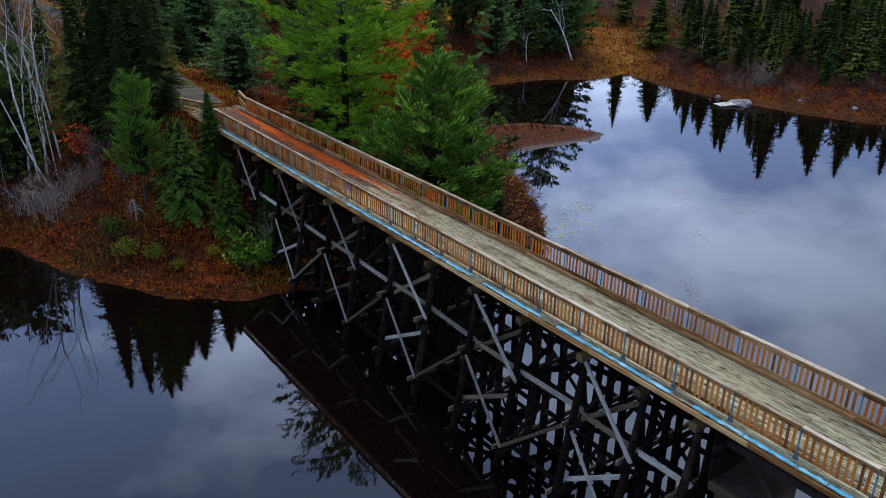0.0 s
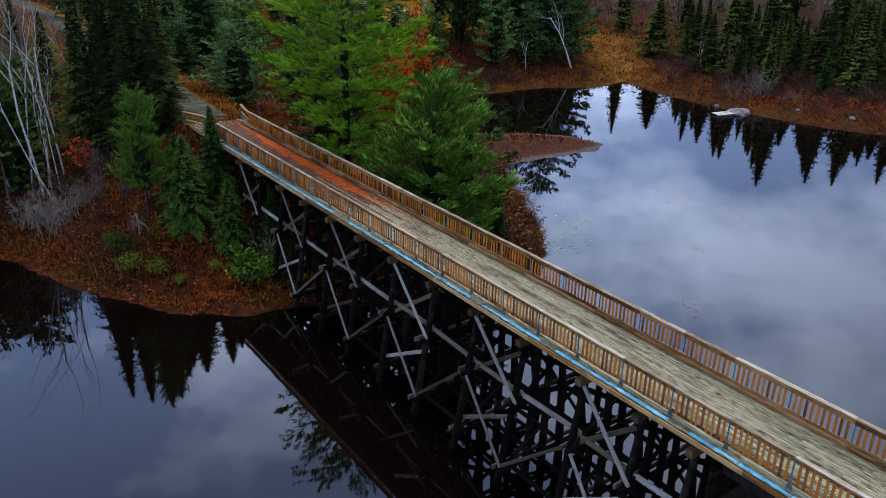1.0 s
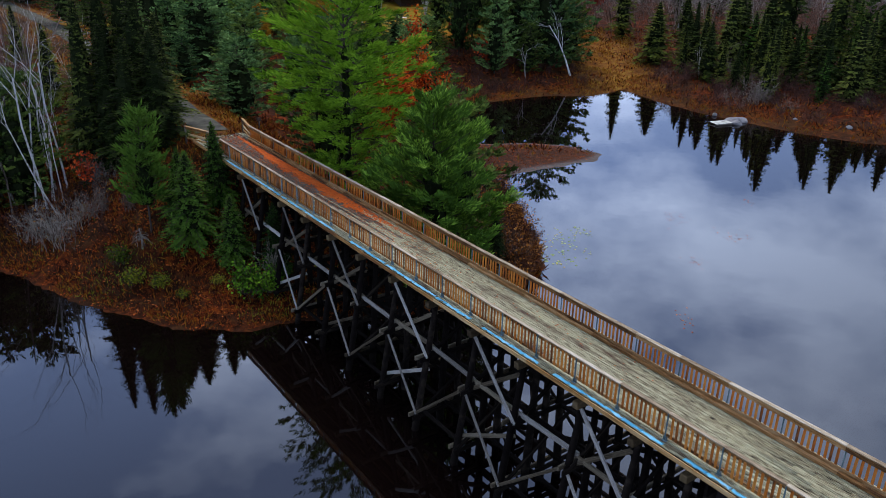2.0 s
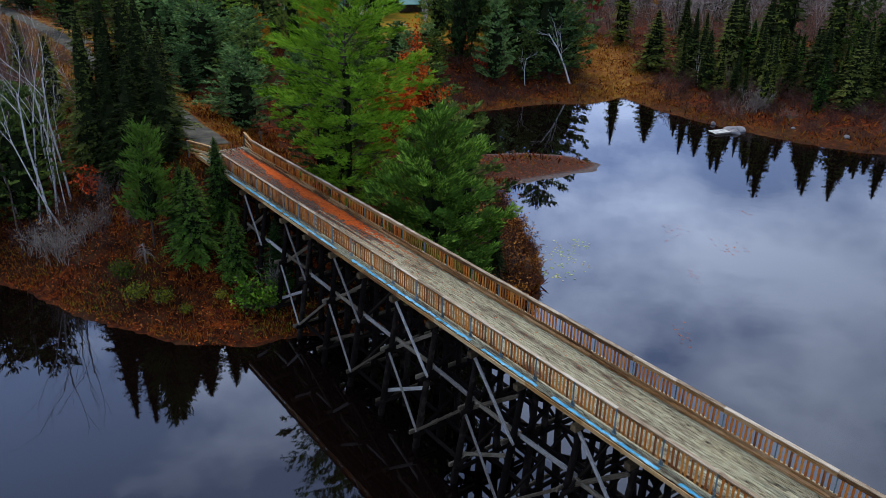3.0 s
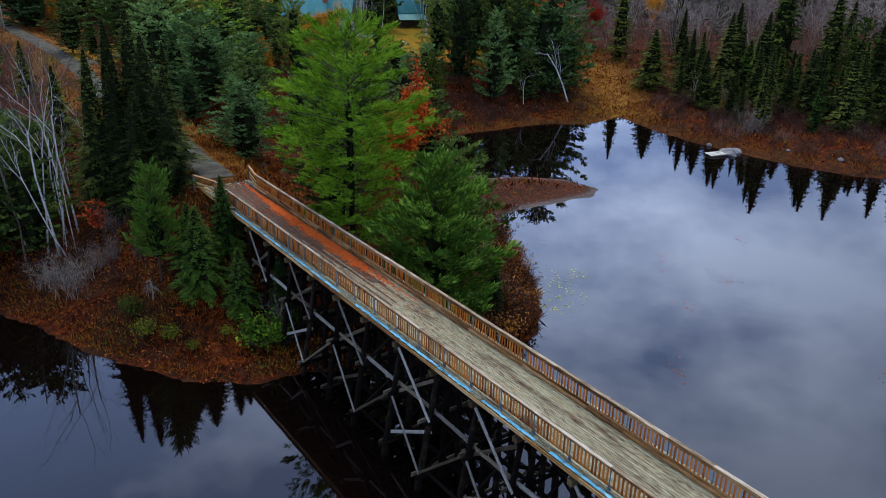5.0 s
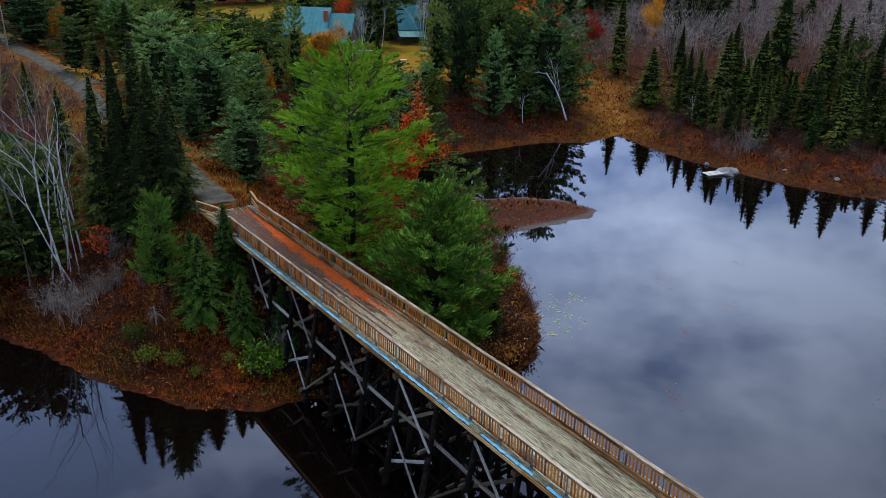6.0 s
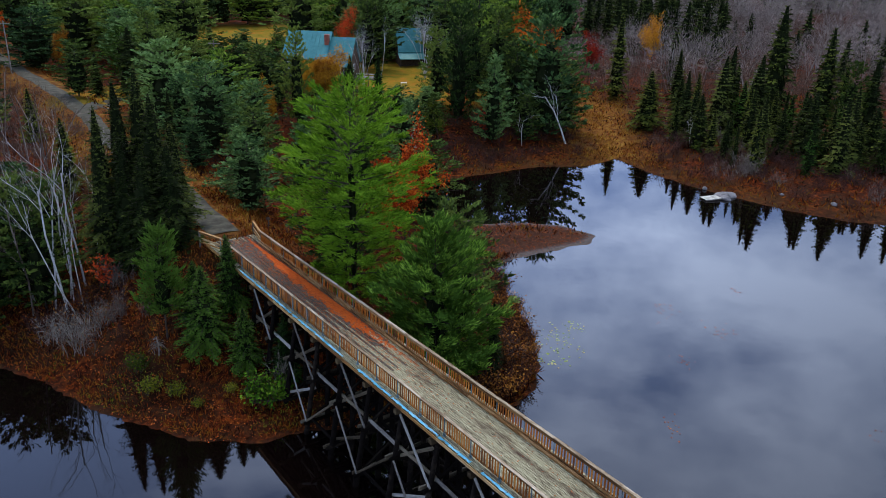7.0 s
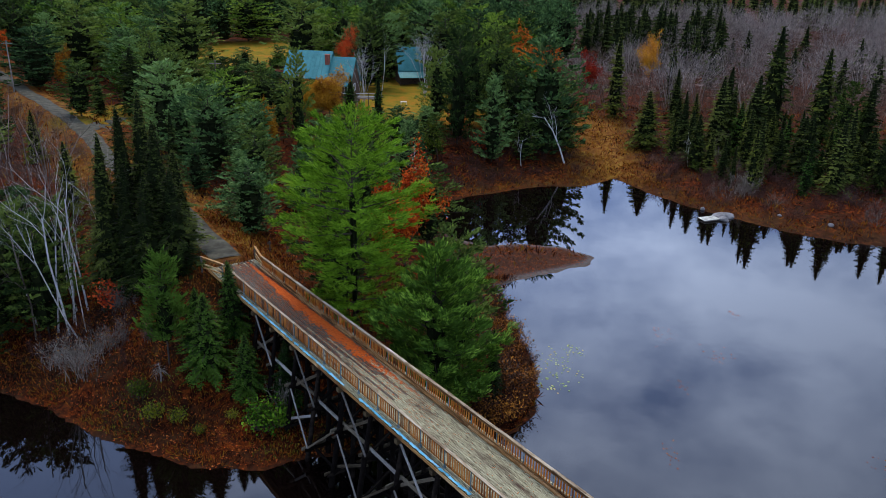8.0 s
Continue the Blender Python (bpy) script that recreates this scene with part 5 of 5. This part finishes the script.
def twig_crown(seed, h, r, n):
    """A leafless rounded crown of fine twigs spreading from a few limbs."""
    g = np.random.default_rng(seed)
    d = g.normal(size=(n, 3))
    d[:, 2] = np.abs(d[:, 2]) * 0.9 + 0.1
    d /= np.linalg.norm(d, axis=1, keepdims=True)
    base = d * np.array([r, r, h * 0.55]) * g.uniform(0.45, 0.95, (n, 1)) + np.array([0, 0, h * 0.32])
    v, f = kites(base, d * np.array([1, 1, 1.3]) + g.normal(0, 0.45, (n, 3)), 1.3 * g.uniform(0.6, 1.4, n), 0.075, g, np.array([[0, -0.6, 0.8]]) + 0 * d)
    t = 6
    b2 = np.stack([g.normal(0, 0.3, t), g.normal(0, 0.3, t), np.zeros(t)], 1)
    v2, f2 = kites(b2, np.stack([g.normal(0, 0.25, t), g.normal(0, 0.25, t), np.ones(t)], 1), h * 0.7, 0.14, g)
    return np.concatenate([v, v2]), np.concatenate([f, f2 + len(v)]), np.zeros(len(f) + len(f2), int)


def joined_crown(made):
    """Crown and dark shade core in one, and which faces are the core."""
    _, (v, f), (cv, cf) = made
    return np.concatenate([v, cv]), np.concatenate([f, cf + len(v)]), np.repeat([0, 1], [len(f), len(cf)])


LOW_PINE = [(joined_crown(conifer(200 + k, 16.0, 6.4, "pine", 0.22, 0.06, 22, 0.42, 0.085, 0.4, 0.45 + 0.15 * k)), 16.0) for k in range(4)]
LOW_SPRUCE = [(joined_crown(conifer(210 + k, 15.0, 3.6, "spruce", 0.10, 0.04)), 15.0) for k in range(4)]
LOW_BARE = [(twig_crown(220 + k, 10.0, 4.0 + 0.5 * k, 300), 10.0) for k in range(4)]
woods("pine_woods", "distant green pine forest", LOW_PINE, spots(210, 1, -0.75, 0.14, (256, 400), 15, 22), M_PINE_BLUE)
woods("spruce_woods", "distant dark spruce forest", LOW_SPRUCE, spots(240, 2, 0.1, 0.85, (400, 560), 12, 18), M_SPRUCE)
woods("near_spruce_woods", "dark spruce stand behind the hardwoods", LOW_SPRUCE, spots(70, 6, 0.15, 0.33, (268, 340), 13, 19), M_SPRUCE)
woods("mixed_spruce_woods", "scattered dark spruces among hardwoods", LOW_SPRUCE, spots(22, 4, 0.15, 0.7, (185, 300), 8, 15), M_SPRUCE)
woods("hardwood_woods", "distant leafless grey hardwood forest", LOW_BARE, spots(430, 3, 0.15, 0.78, (178, 430), 7, 17), M_TWIG_FAR)
woods("brown_hardwood_woods", "distant leafless red-brown hardwoods and brush", LOW_BARE, spots(380, 13, 0.15, 0.78, (172, 400), 4, 11), M_TWIG_BROWN)


def thicket(name, label, n, seed, xs, ys, test, low, high, mat):
    """Leafless bushes past counting, one mesh: thin stems and twigs."""
    g = np.random.default_rng(seed)
    kinds = []
    for k in range(4):
        segs, (kv, kf) = shrub(seed * 10 + k, 2.4, 1.9, 15)
        tv, tf = tube_arrays(segs, 3)
        kinds.append((np.concatenate([tv, kv]), np.concatenate([tf, kf + len(tv)])))
    V, F, m, made = [], [], 0, 0
    while made < n:
        x, y = g.uniform(*xs), g.uniform(*ys)
        d = polyline_distance(np.array([x]), np.array([y]), SHORE)[0] * (1 if inside_land(np.array([x]), np.array([y]))[0] else -1)
        if d < 1.5 or polyline_distance(np.array([x]), np.array([y]), ROAD)[0] < 2.6 or not open_ground(x, y) or not test(x, y, d):
            continue
        v, f = kinds[g.integers(4)]
        k, a = min(g.uniform(low, high), max(1.0, growth(x, y))) / 2.4, g.uniform(0, 6.28)
        c, q, w = math.cos(a) * k, math.sin(a) * k, g.uniform(0.9, 1.4)
        V.append(np.stack([x + w * (v[:, 0] * c - v[:, 1] * q), y + w * (v[:, 0] * q + v[:, 1] * c), float(height(x, y)) + v[:, 2] * k], 1))
        F.append(f + m)
        m, made = m + len(v), made + 1
    return tagged(new(name, mesh_from(name, np.concatenate(V), np.concatenate(F), mat)), label, "shrubs", kind="stuff")


by_road = lambda x, y, d: polyline_distance(np.array([x]), np.array([y]), ROAD)[0] < 18 and x < -40 - 0.69 * (y - 93)
thicket("shore_thicket", "leafless red-brown brush along the far shore", 190, 31, (31, 112), (98, 160), lambda x, y, d: 3 < d < 34, 1.8, 3.8, M_TWIG_RED)
thicket("grey_shore_thicket", "leafless grey brush along the far shore", 70, 32, (31, 112), (98, 170), lambda x, y, d: 5 < d < 40, 1.8, 3.6, M_TWIG)
thicket("cove_thicket", "leafless red-brown brush round the cove", 160, 33, (-12, 24), (100, 162), lambda x, y, d: d < 26, 1.5, 3.0, M_TWIG_RED)
thicket("roadside_thicket", "leafless brown and grey brush beside the road", 120, 34, (-110, -44), (84, 185), by_road, 1.4, 2.8, M_TWIG_BROWN)


# ---- undergrowth, grass and leaves on the ground ----
def carpet(name, label, n, seed, xs, ys, keep, size, flat, mat, slim=0.22):
    """Many blades or leaves standing or lying on the ground: one object."""
    g = np.random.default_rng(seed)
    x, y = g.uniform(*xs, n), g.uniform(*ys, n)
    d = polyline_distance(x, y, SHORE) * np.where(inside_land(x, y), 1, -1)
    r = polyline_distance(x, y, ROAD)
    ok = (d > 0.1) & (r > 1.6) & keep(x, y, d, r, g)
    x, y = x[ok], y[ok]
    base = np.stack([x, y, height(x, y) + (0.02 if flat else -0.05)], 1)
    m = len(x)
    way = np.stack([g.normal(size=m), g.normal(size=m), g.normal(0, 0.15, m) if flat else g.uniform(0.6, 2.2, m)], 1)
    length = size * g.uniform(0.5, 1.5, m)
    v, f = kites(base, way, length, length * slim, g)
    return tagged(new(name, mesh_from(name, v, f, mat)), label, "undergrowth", kind="stuff")


clumpy = lambda x, y, k: (np.sin(x * 0.9 * k + 2 * np.sin(y * 0.5 * k)) + np.sin(y * 1.1 * k + 1.7 * np.sin(x * 0.7 * k))) / 2
carpet("bank_undergrowth", "rust and straw-coloured ferns and grass on the bank", 95000, 1, (-46, 10), (46, 84),
       lambda x, y, d, r, g: (d > 0.5) & (clumpy(x, y, 1.0) + g.normal(0, 0.5, len(x)) > -0.5), 0.46, False, M_BRUSH, 0.11)
carpet("bank_leaves", "fallen orange leaves on the bank", 24000, 2, (-46, 10), (46, 84), lambda x, y, d, r, g: d > 0.2, 0.16, True, M_LITTER, 0.7)
carpet("shore_grass", "dry orange grass along the far shore", 40000, 3, (-5, 90), (94, 150),
       lambda x, y, d, r, g: (d > 0.4) & (d < 7 + 3 * clumpy(x, y, 0.5)) & (clumpy(x, y, 0.8) + g.normal(0, 0.4, len(x)) > -0.2), 0.6, False, M_BRUSH, 0.16)
carpet("point_grass", "rust and golden grass hanging over the water round the point", 30000, 11, (-3, 9), (49, 86),
       lambda x, y, d, r, g: (d < 2.2) & (clumpy(x, y, 1.3) + g.normal(0, 0.5, len(x)) > -0.3), 0.8, False, M_BRUSH, 0.09)
carpet("shore_fringe", "dry rust-coloured grass fringing the bank", 30000, 12, (-46, 2), (46, 66),
       lambda x, y, d, r, g: (d < 1.5) & (clumpy(x, y, 1.1) + g.normal(0, 0.5, len(x)) > -0.1), 0.4, False, M_BRUSH, 0.12)
carpet("meadow_grass", "golden meadow grass running to the water", 26000, 4, (18, 46), (128, 205), lambda x, y, d, r, g: (np.abs(x - 28.5 - 0.06 * (y - 135)) < 7.5) & (clumpy(x, y, 0.6) + g.normal(0, 0.5, len(x)) > -0.1) & (np.abs(x - 30.0 - 0.10 * (y - 135)) > 0.9), 0.5, False, M_GRASS, 0.16)
carpet("forest_brush", "brown and rust undergrowth on the forest floor", 60000, 5, (-100, 100), (72, 200),
       lambda x, y, d, r, g: (d > 3) & (r > 3.2) & ~((x > -30) & (x < -2) & (y > 152) & (y < 200)) & (clumpy(x, y, 0.7) + g.normal(0, 0.5, len(x)) > -0.2), 0.7, False, M_BRUSH, 0.2)
carpet("roadside_leaves", "orange leaves strewn along the road's edge", 9000, 6, (-70, -16), (66, 135),
       lambda x, y, d, r, g: (r < 1.9 + np.abs(g.normal(0, 1.0, len(x)))), 0.22, True, M_LITTER, 0.7)
carpet("bar_leaves", "drowned leaves and weed on the low bar", 5000, 7, (2, 20), (82, 101), lambda x, y, d, r, g: d > 0.7 + 0.5 * g.normal(size=len(x)), 0.15, True, M_LITTER, 0.6)
carpet("roadside_grass", "straw-coloured grass beside the road", 26000, 8, (-60, -8), (64, 120), lambda x, y, d, r, g: (r > 2.0) & (r < 6 + g.normal(0, 2, len(x))), 0.45, False, M_GRASS, 0.16)


carpet("bank_grass", "yellow-green grass patches low on the bank", 9000, 9, (-34, -8), (46, 60),
       lambda x, y, d, r, g: (d > 0.6) & (d < 6.5) & (clumpy(x, y, 0.55) + g.normal(0, 0.25, len(x)) > 0.15), 0.32, False, M_OLIVE, 0.14)


def floating(name, label, spots_, n, spread, size, seed, mat, sides=7):
    """Small floating leaves round some spots: one object."""
    g = np.random.default_rng(seed)
    V, F, k = [], [], 0
    for x, y, s in spots_:
        for _ in range(int(n * s)):
            cx, cy, r = x + g.normal(0, spread * s), y + g.normal(0, spread * s * 1.6), size * g.uniform(0.5, 1.3)
            a = g.uniform(0, 6.28) + np.linspace(0.3, 6.1, sides)
            V += [(cx + r * math.cos(q), cy + r * math.sin(q), 0.006 + g.uniform(0, 0.012)) for q in a]
            F.append(list(range(k, k + sides)))
            k += sides
    return tagged(new(name, mesh_from(name, V, np.array(F), mat)), label, "water plants", kind="stuff")


floating("lily_pads", "pale green lily pads floating near the bank", [(10.1, 65.5, 1.0), (9.2, 61.5, 0.7), (12.0, 68.0, 0.6)], 60, 1.0, 0.09, 1, M_LILY)
floating("floating_weed", "reddish water weed lying on the surface", [(17.5, 51.0, 0.35), (22.0, 72.0, 0.5), (26.5, 68.0, 0.5), (21.0, 62.0, 0.3), (34.0, 50.0, 0.5), (31.0, 78.0, 0.3)], 46, 1.5, 0.06, 2, M_LITTER)

# ---- the landing on the far shore ----
def boulder(name, x, y, size, seed, label):
    bm = bmesh.new()
    bmesh.ops.create_icosphere(bm, subdivisions=3, radius=1.0)
    for v in bm.verts:
        k = 1 + 0.28 * noise.noise(v.co * 1.3 + Vector((seed, 0, 0))) + 0.08 * noise.noise(v.co * 4 + Vector((0, seed, 0)))
        v.co = Vector((v.co.x * size[0] * k, v.co.y * size[1] * k, max(v.co.z, -0.6) * size[2] * k))
    me = bpy.data.meshes.new(name)
    bm.to_mesh(me)
    bm.free()
    me.materials.append(M_ROCK)
    for p in me.polygons:
        p.use_smooth = True
    ob = tagged(new(name, me), label, "rock")
    ob.location = (x, y, max(float(height(x, y)), -0.1) + size[2] * 0.35)
    ob.rotation_euler = (0, 0, seed)
    return ob


boulder("boulder", 41.6, 114.2, (2.0, 1.2, 0.55), 0.3, "large pale grey boulder at the water's edge")
boulder("boulder", 40.9, 112.6, (1.0, 0.8, 0.5), 2.2, "smaller grey boulder in the shallow water")
boulder("boulder", 39.3, 117.6, (0.45, 0.35, 0.3), 1.2, "small pale stone on the shore")
for x, y, s in ((55.5, 109.0, 0.5), (49.5, 113.0, 0.35)):
    boulder("boulder", x, y, (s, s * 0.8, s * 0.6), x, "dark stone on the far shore")
raft = tagged(new("swim_raft"), "small weathered white plank raft afloat at the shore", "raft")
raft.location, raft.rotation_euler = (38.7, 112.4, 0.10), (0.02, -0.03, 0.35)
for k in range(7):
    bm = bmesh.new()
    box(bm, -1.2 + 0.4 * k, 0, 0.16, 0.37, 1.7, 0.05, None, 0.008)
    part("plank", bm, M_RAFT, raft)
for o in (-0.6, 0.6):
    bm = bmesh.new()
    box(bm, 0, o, 0.02, 2.7, 0.18, 0.22, None, 0.02)
    part("float", bm, M_WOOD, raft)

# ---- bleached stump on the bank ----
stump = tagged(new("uprooted_stump"), "bleached uprooted stump with splayed roots on the bank", "stump")
stump.scale = (0.85, 0.85, 0.8)
stump.location = (-24.1, 55.6, float(height(-24.1, 55.6)))
g = np.random.default_rng(4)
segs = [(0, 0, -0.2, 0.05, 0, 1.1, 0.11, 0.08), (0.05, 0, 1.1, -0.1, 0.05, 2.1, 0.08, 0.03)]
for k in range(26):
    a = 2.4 * k + g.uniform(-0.3, 0.3)
    p = np.array([-0.05, 0.02, g.uniform(0.8, 1.9)])
    d = np.array([math.cos(a), math.sin(a), g.uniform(-0.3, 0.4)]) * g.uniform(0.7, 1.1)
    for i in range(4):
        q = p + d * g.uniform(0.2, 0.34)
        segs.append((*p, *q, 0.036 - 0.007 * i, 0.029 - 0.007 * i))
        p, d = q, d * 0.9 + np.array([0, 0, -0.42]) + g.normal(0, 0.2, 3)
part_of("root_mass", mesh_from("root_mass", *tube_arrays(segs, 5), M_TWIG_PALE, True), stump)

# ---- house, garage, hedge and poles on the plateau ----
def gable(bm, x0, x1, y0, y1, eave, ridge, over=0.5, thick=0.16):
    """Two roof slabs with the ridge along x."""
    ym = (y0 + y1) / 2
    for y in (y0, y1):
        a, b = Vector((0, y + (over if y == y1 else -over), eave - (ridge - eave) / (abs(ym - y)) * over)), Vector((0, ym, ridge))
        vs = [bm.verts.new((x, p.y, p.z + dz)) for dz in (0, thick) for x in (x0 - over, x1 + over) for p in (a, b)]
        for q in ((0, 1, 3, 2), (4, 6, 7, 5), (0, 4, 5, 1), (2, 3, 7, 6), (0, 2, 6, 4), (1, 5, 7, 3)):
            bm.faces.new([vs[i] for i in q])
    bmesh.ops.recalc_face_normals(bm, faces=bm.faces[:])


def building(name, x0, x1, y0, y1, eave, ridge, label, turn, base=6.6, windows=(), door=None):
    """Walls with gables, a standing-seam roof and framed windows, about the middle of its plan."""
    ob = tagged(new(name), label, "house")
    cx, cy = (x0 + x1) / 2, (y0 + y1) / 2
    ob.location, ob.rotation_euler = (cx, cy, 0), (0, 0, turn)
    x0, x1, y0, y1 = x0 - cx, x1 - cx, y0 - cy, y1 - cy
    for sx, a, b in ((x0 + 0.1, y0, y1), (x1 - 0.1, y0, y1)):
        bm = bmesh.new()
        ring = [(a, base), (b, base), (b, eave), (0, ridge - 0.05), (a, eave)]
        vs = [[bm.verts.new((sx + dx, y, z)) for y, z in ring] for dx in (-0.1, 0.1)]
        bm.faces.new(vs[0])
        bm.faces.new(vs[1][::-1])
        for i in range(5):
            bm.faces.new((vs[0][i], vs[1][i], vs[1][(i + 1) % 5], vs[0][(i + 1) % 5]))
        bmesh.ops.recalc_face_normals(bm, faces=bm.faces[:])
        part("wall", bm, M_HOUSE, ob)
    for y in (y0 + 0.1, y1 - 0.1):
        bm = bmesh.new()
        box(bm, 0, y, (base + eave) / 2, x1 - x0 - 0.42, 0.2, eave - base - 0.02)
        part("wall", bm, M_HOUSE, ob)
    bm = bmesh.new()
    gable(bm, x0, x1, y0, y1, eave, ridge)
    roof = part("roof", bm, M_ROOF, ob, "turquoise standing-seam metal roof")
    slope = Vector((0, -y0, ridge - eave))
    for k in range(int((x1 - x0 + 1) / 0.9)):
        x = x0 - 0.45 + 0.9 * k
        for side in (-1, 1):
            m, length = beam_matrix((x, side * (-y0 + 0.48), eave - 0.48 * slope.z / slope.y + 0.19), (x, 0, ridge + 0.19))
            seam = part_of("seam", SEAM, roof, m @ Matrix.Diagonal((length, 0.05, 0.06, 1)))
    for side, u, z, w, h in windows:
        win = new("window")
        win.parent = ob
        if side == "s":
            win.location = (u, y0 - 0.04, z)
        else:
            win.location, win.rotation_euler = (x1 + 0.04 if side == "e" else x0 - 0.04, u, z), (0, 0, math.pi / 2)
        bm = bmesh.new()
        box(bm, 0, 0, 0, w, 0.04, h)
        part("pane", bm, M_GLASS, win)
        bm = bmesh.new()
        for sx, sz, ww, hh in ((-w / 2, 0, 0.1, h + 0.1), (w / 2, 0, 0.1, h + 0.1), (0, h / 2, w, 0.1), (0, -h / 2, w, 0.1), (0, 0, 0.05, h)):
            box(bm, sx, 0, sz, ww, 0.1, hh)
        part("window_frame", bm, M_TRIM, win)
    return ob


SEAM = block_mesh("seam", M_ROOF, 0.0)
house = building("house", -35.6, -27.0, 162.6, 172.2, 13.0, 17.6, "brown timber house with a turquoise metal roof", -0.12, 6.6,
                 [("s", -3.5, 11.2, 1.6, 1.4), ("s", 0.0, 11.2, 1.6, 1.4), ("s", 3.4, 11.2, 1.6, 1.4), ("s", -2.0, 8.4, 2.0, 1.5), ("s", 2.6, 8.4, 2.0, 1.5), ("w", 0.0, 14.0, 1.4, 1.4)])
bm = bmesh.new()
box(bm, 4.2, -2.2, 15.0, 0.9, 0.9, 4.4, None, 0.03)
box(bm, 4.2, -2.2, 17.25, 1.05, 1.05, 0.15, None, 0.02)
part("chimney", bm, M_BRICK, house, "red brick chimney")
wing = building("house_wing", -26.3, -22.0, 161.4, 170.6, 11.8, 16.6, "lower timber wing with turquoise metal roof", -0.12, 6.6, [("s", -1.2, 10.6, 1.4, 1.4), ("s", 1.2, 10.6, 1.4, 1.4), ("e", 0.0, 10.6, 1.4, 1.4)])
garage = building("garage", -15.6, -10.2, 197.0, 205.0, 10.8, 15.6, "timber garage with a steep turquoise metal roof", 0.25, 6.6, [("s", 0.0, 10.0, 1.4, 1.2)])
bm = bmesh.new()
box(bm, 0, 0, 0, 6.6, 3.6, 0.14, Matrix.Translation((0, -5.6, 9.6)) @ Matrix.Rotation(0.38, 4, "X"), 0.02)
part("porch_roof", bm, M_ROOF, garage, "turquoise metal lean-to roof")
for x in (-3.0, 3.0):
    bm = bmesh.new()
    box(bm, x, -6.9, 7.8, 0.16, 0.16, 2.5)
    part("porch_post", bm, M_WOOD, garage)
deck = tagged(new("sun_deck"), "raised timber sun deck with railing beside the house", "deck")
deck.location = (-18.0, 158.5, 0)
bm = bmesh.new()
box(bm, 0, 0, 9.6, 5.0, 3.6, 0.16, None, 0.02)
part("platform", bm, M_WOOD, deck)
for x in (-2.3, 0, 2.3):
    bm = bmesh.new()
    box(bm, x, -1.7, 8.6, 0.14, 0.14, 4.2)
    part("post", bm, M_WOOD, deck)
for z in (10.1, 10.65):
    bm = bmesh.new()
    box(bm, 0, -1.62, z, 5.0, 0.05, 0.12)
    part("rail", bm, M_TRIM, deck)
for x, y in ((-93.0, 161.5), (-46.0, 148.0)):
    pole = tagged(new("utility_pole"), "tall grey wooden utility pole with a crossarm", "pole")
    pole.location = (x, y, float(height(x, y)))
    part_of("shaft", mesh_from("shaft", *tube_arrays([(0, 0, -0.5, 0, 0, 10.5, 0.16, 0.11)], 8), M_WOOD, True), pole)
    bm = bmesh.new()
    box(bm, 0, 0.12, 9.8, 2.2, 0.1, 0.12)
    part("crossarm", bm, M_WOOD, pole)
for k in range(9):
    stand(green_bush, -52 + 2.3 * k, 222.0 + 0.3 * k, 2.6, wide=1.2, label="clipped green hedge bush edging the lawn")
feeder = tagged(new("garden_table"), "small white garden table on the lawn", "table")
feeder.location = (-11.5, 166.0, float(height(-11.5, 166.0)))
bm = bmesh.new()
box(bm, 0, 0, 0.7, 1.3, 0.8, 0.06, None, 0.01)
part("top", bm, M_TRIM, feeder)
for sx in (-0.55, 0.55):
    for sy in (-0.3, 0.3):
        bm = bmesh.new()
        box(bm, sx, sy, 0.33, 0.07, 0.07, 0.7)
        part("leg", bm, M_TRIM, feeder)
sign = tagged(new("trail_sign"), "small brown post sign beside the road's end", "sign")
sign.location = (-18.6, 72.4, float(height(-18.6, 72.4)))
bm = bmesh.new()
box(bm, 0, 0, 0.6, 0.09, 0.09, 1.4)
part("post", bm, M_WOOD, sign)
bm = bmesh.new()
box(bm, 0, -0.06, 1.15, 0.4, 0.03, 0.3, None, 0.005)
part("board", bm, M_HOUSE, sign)
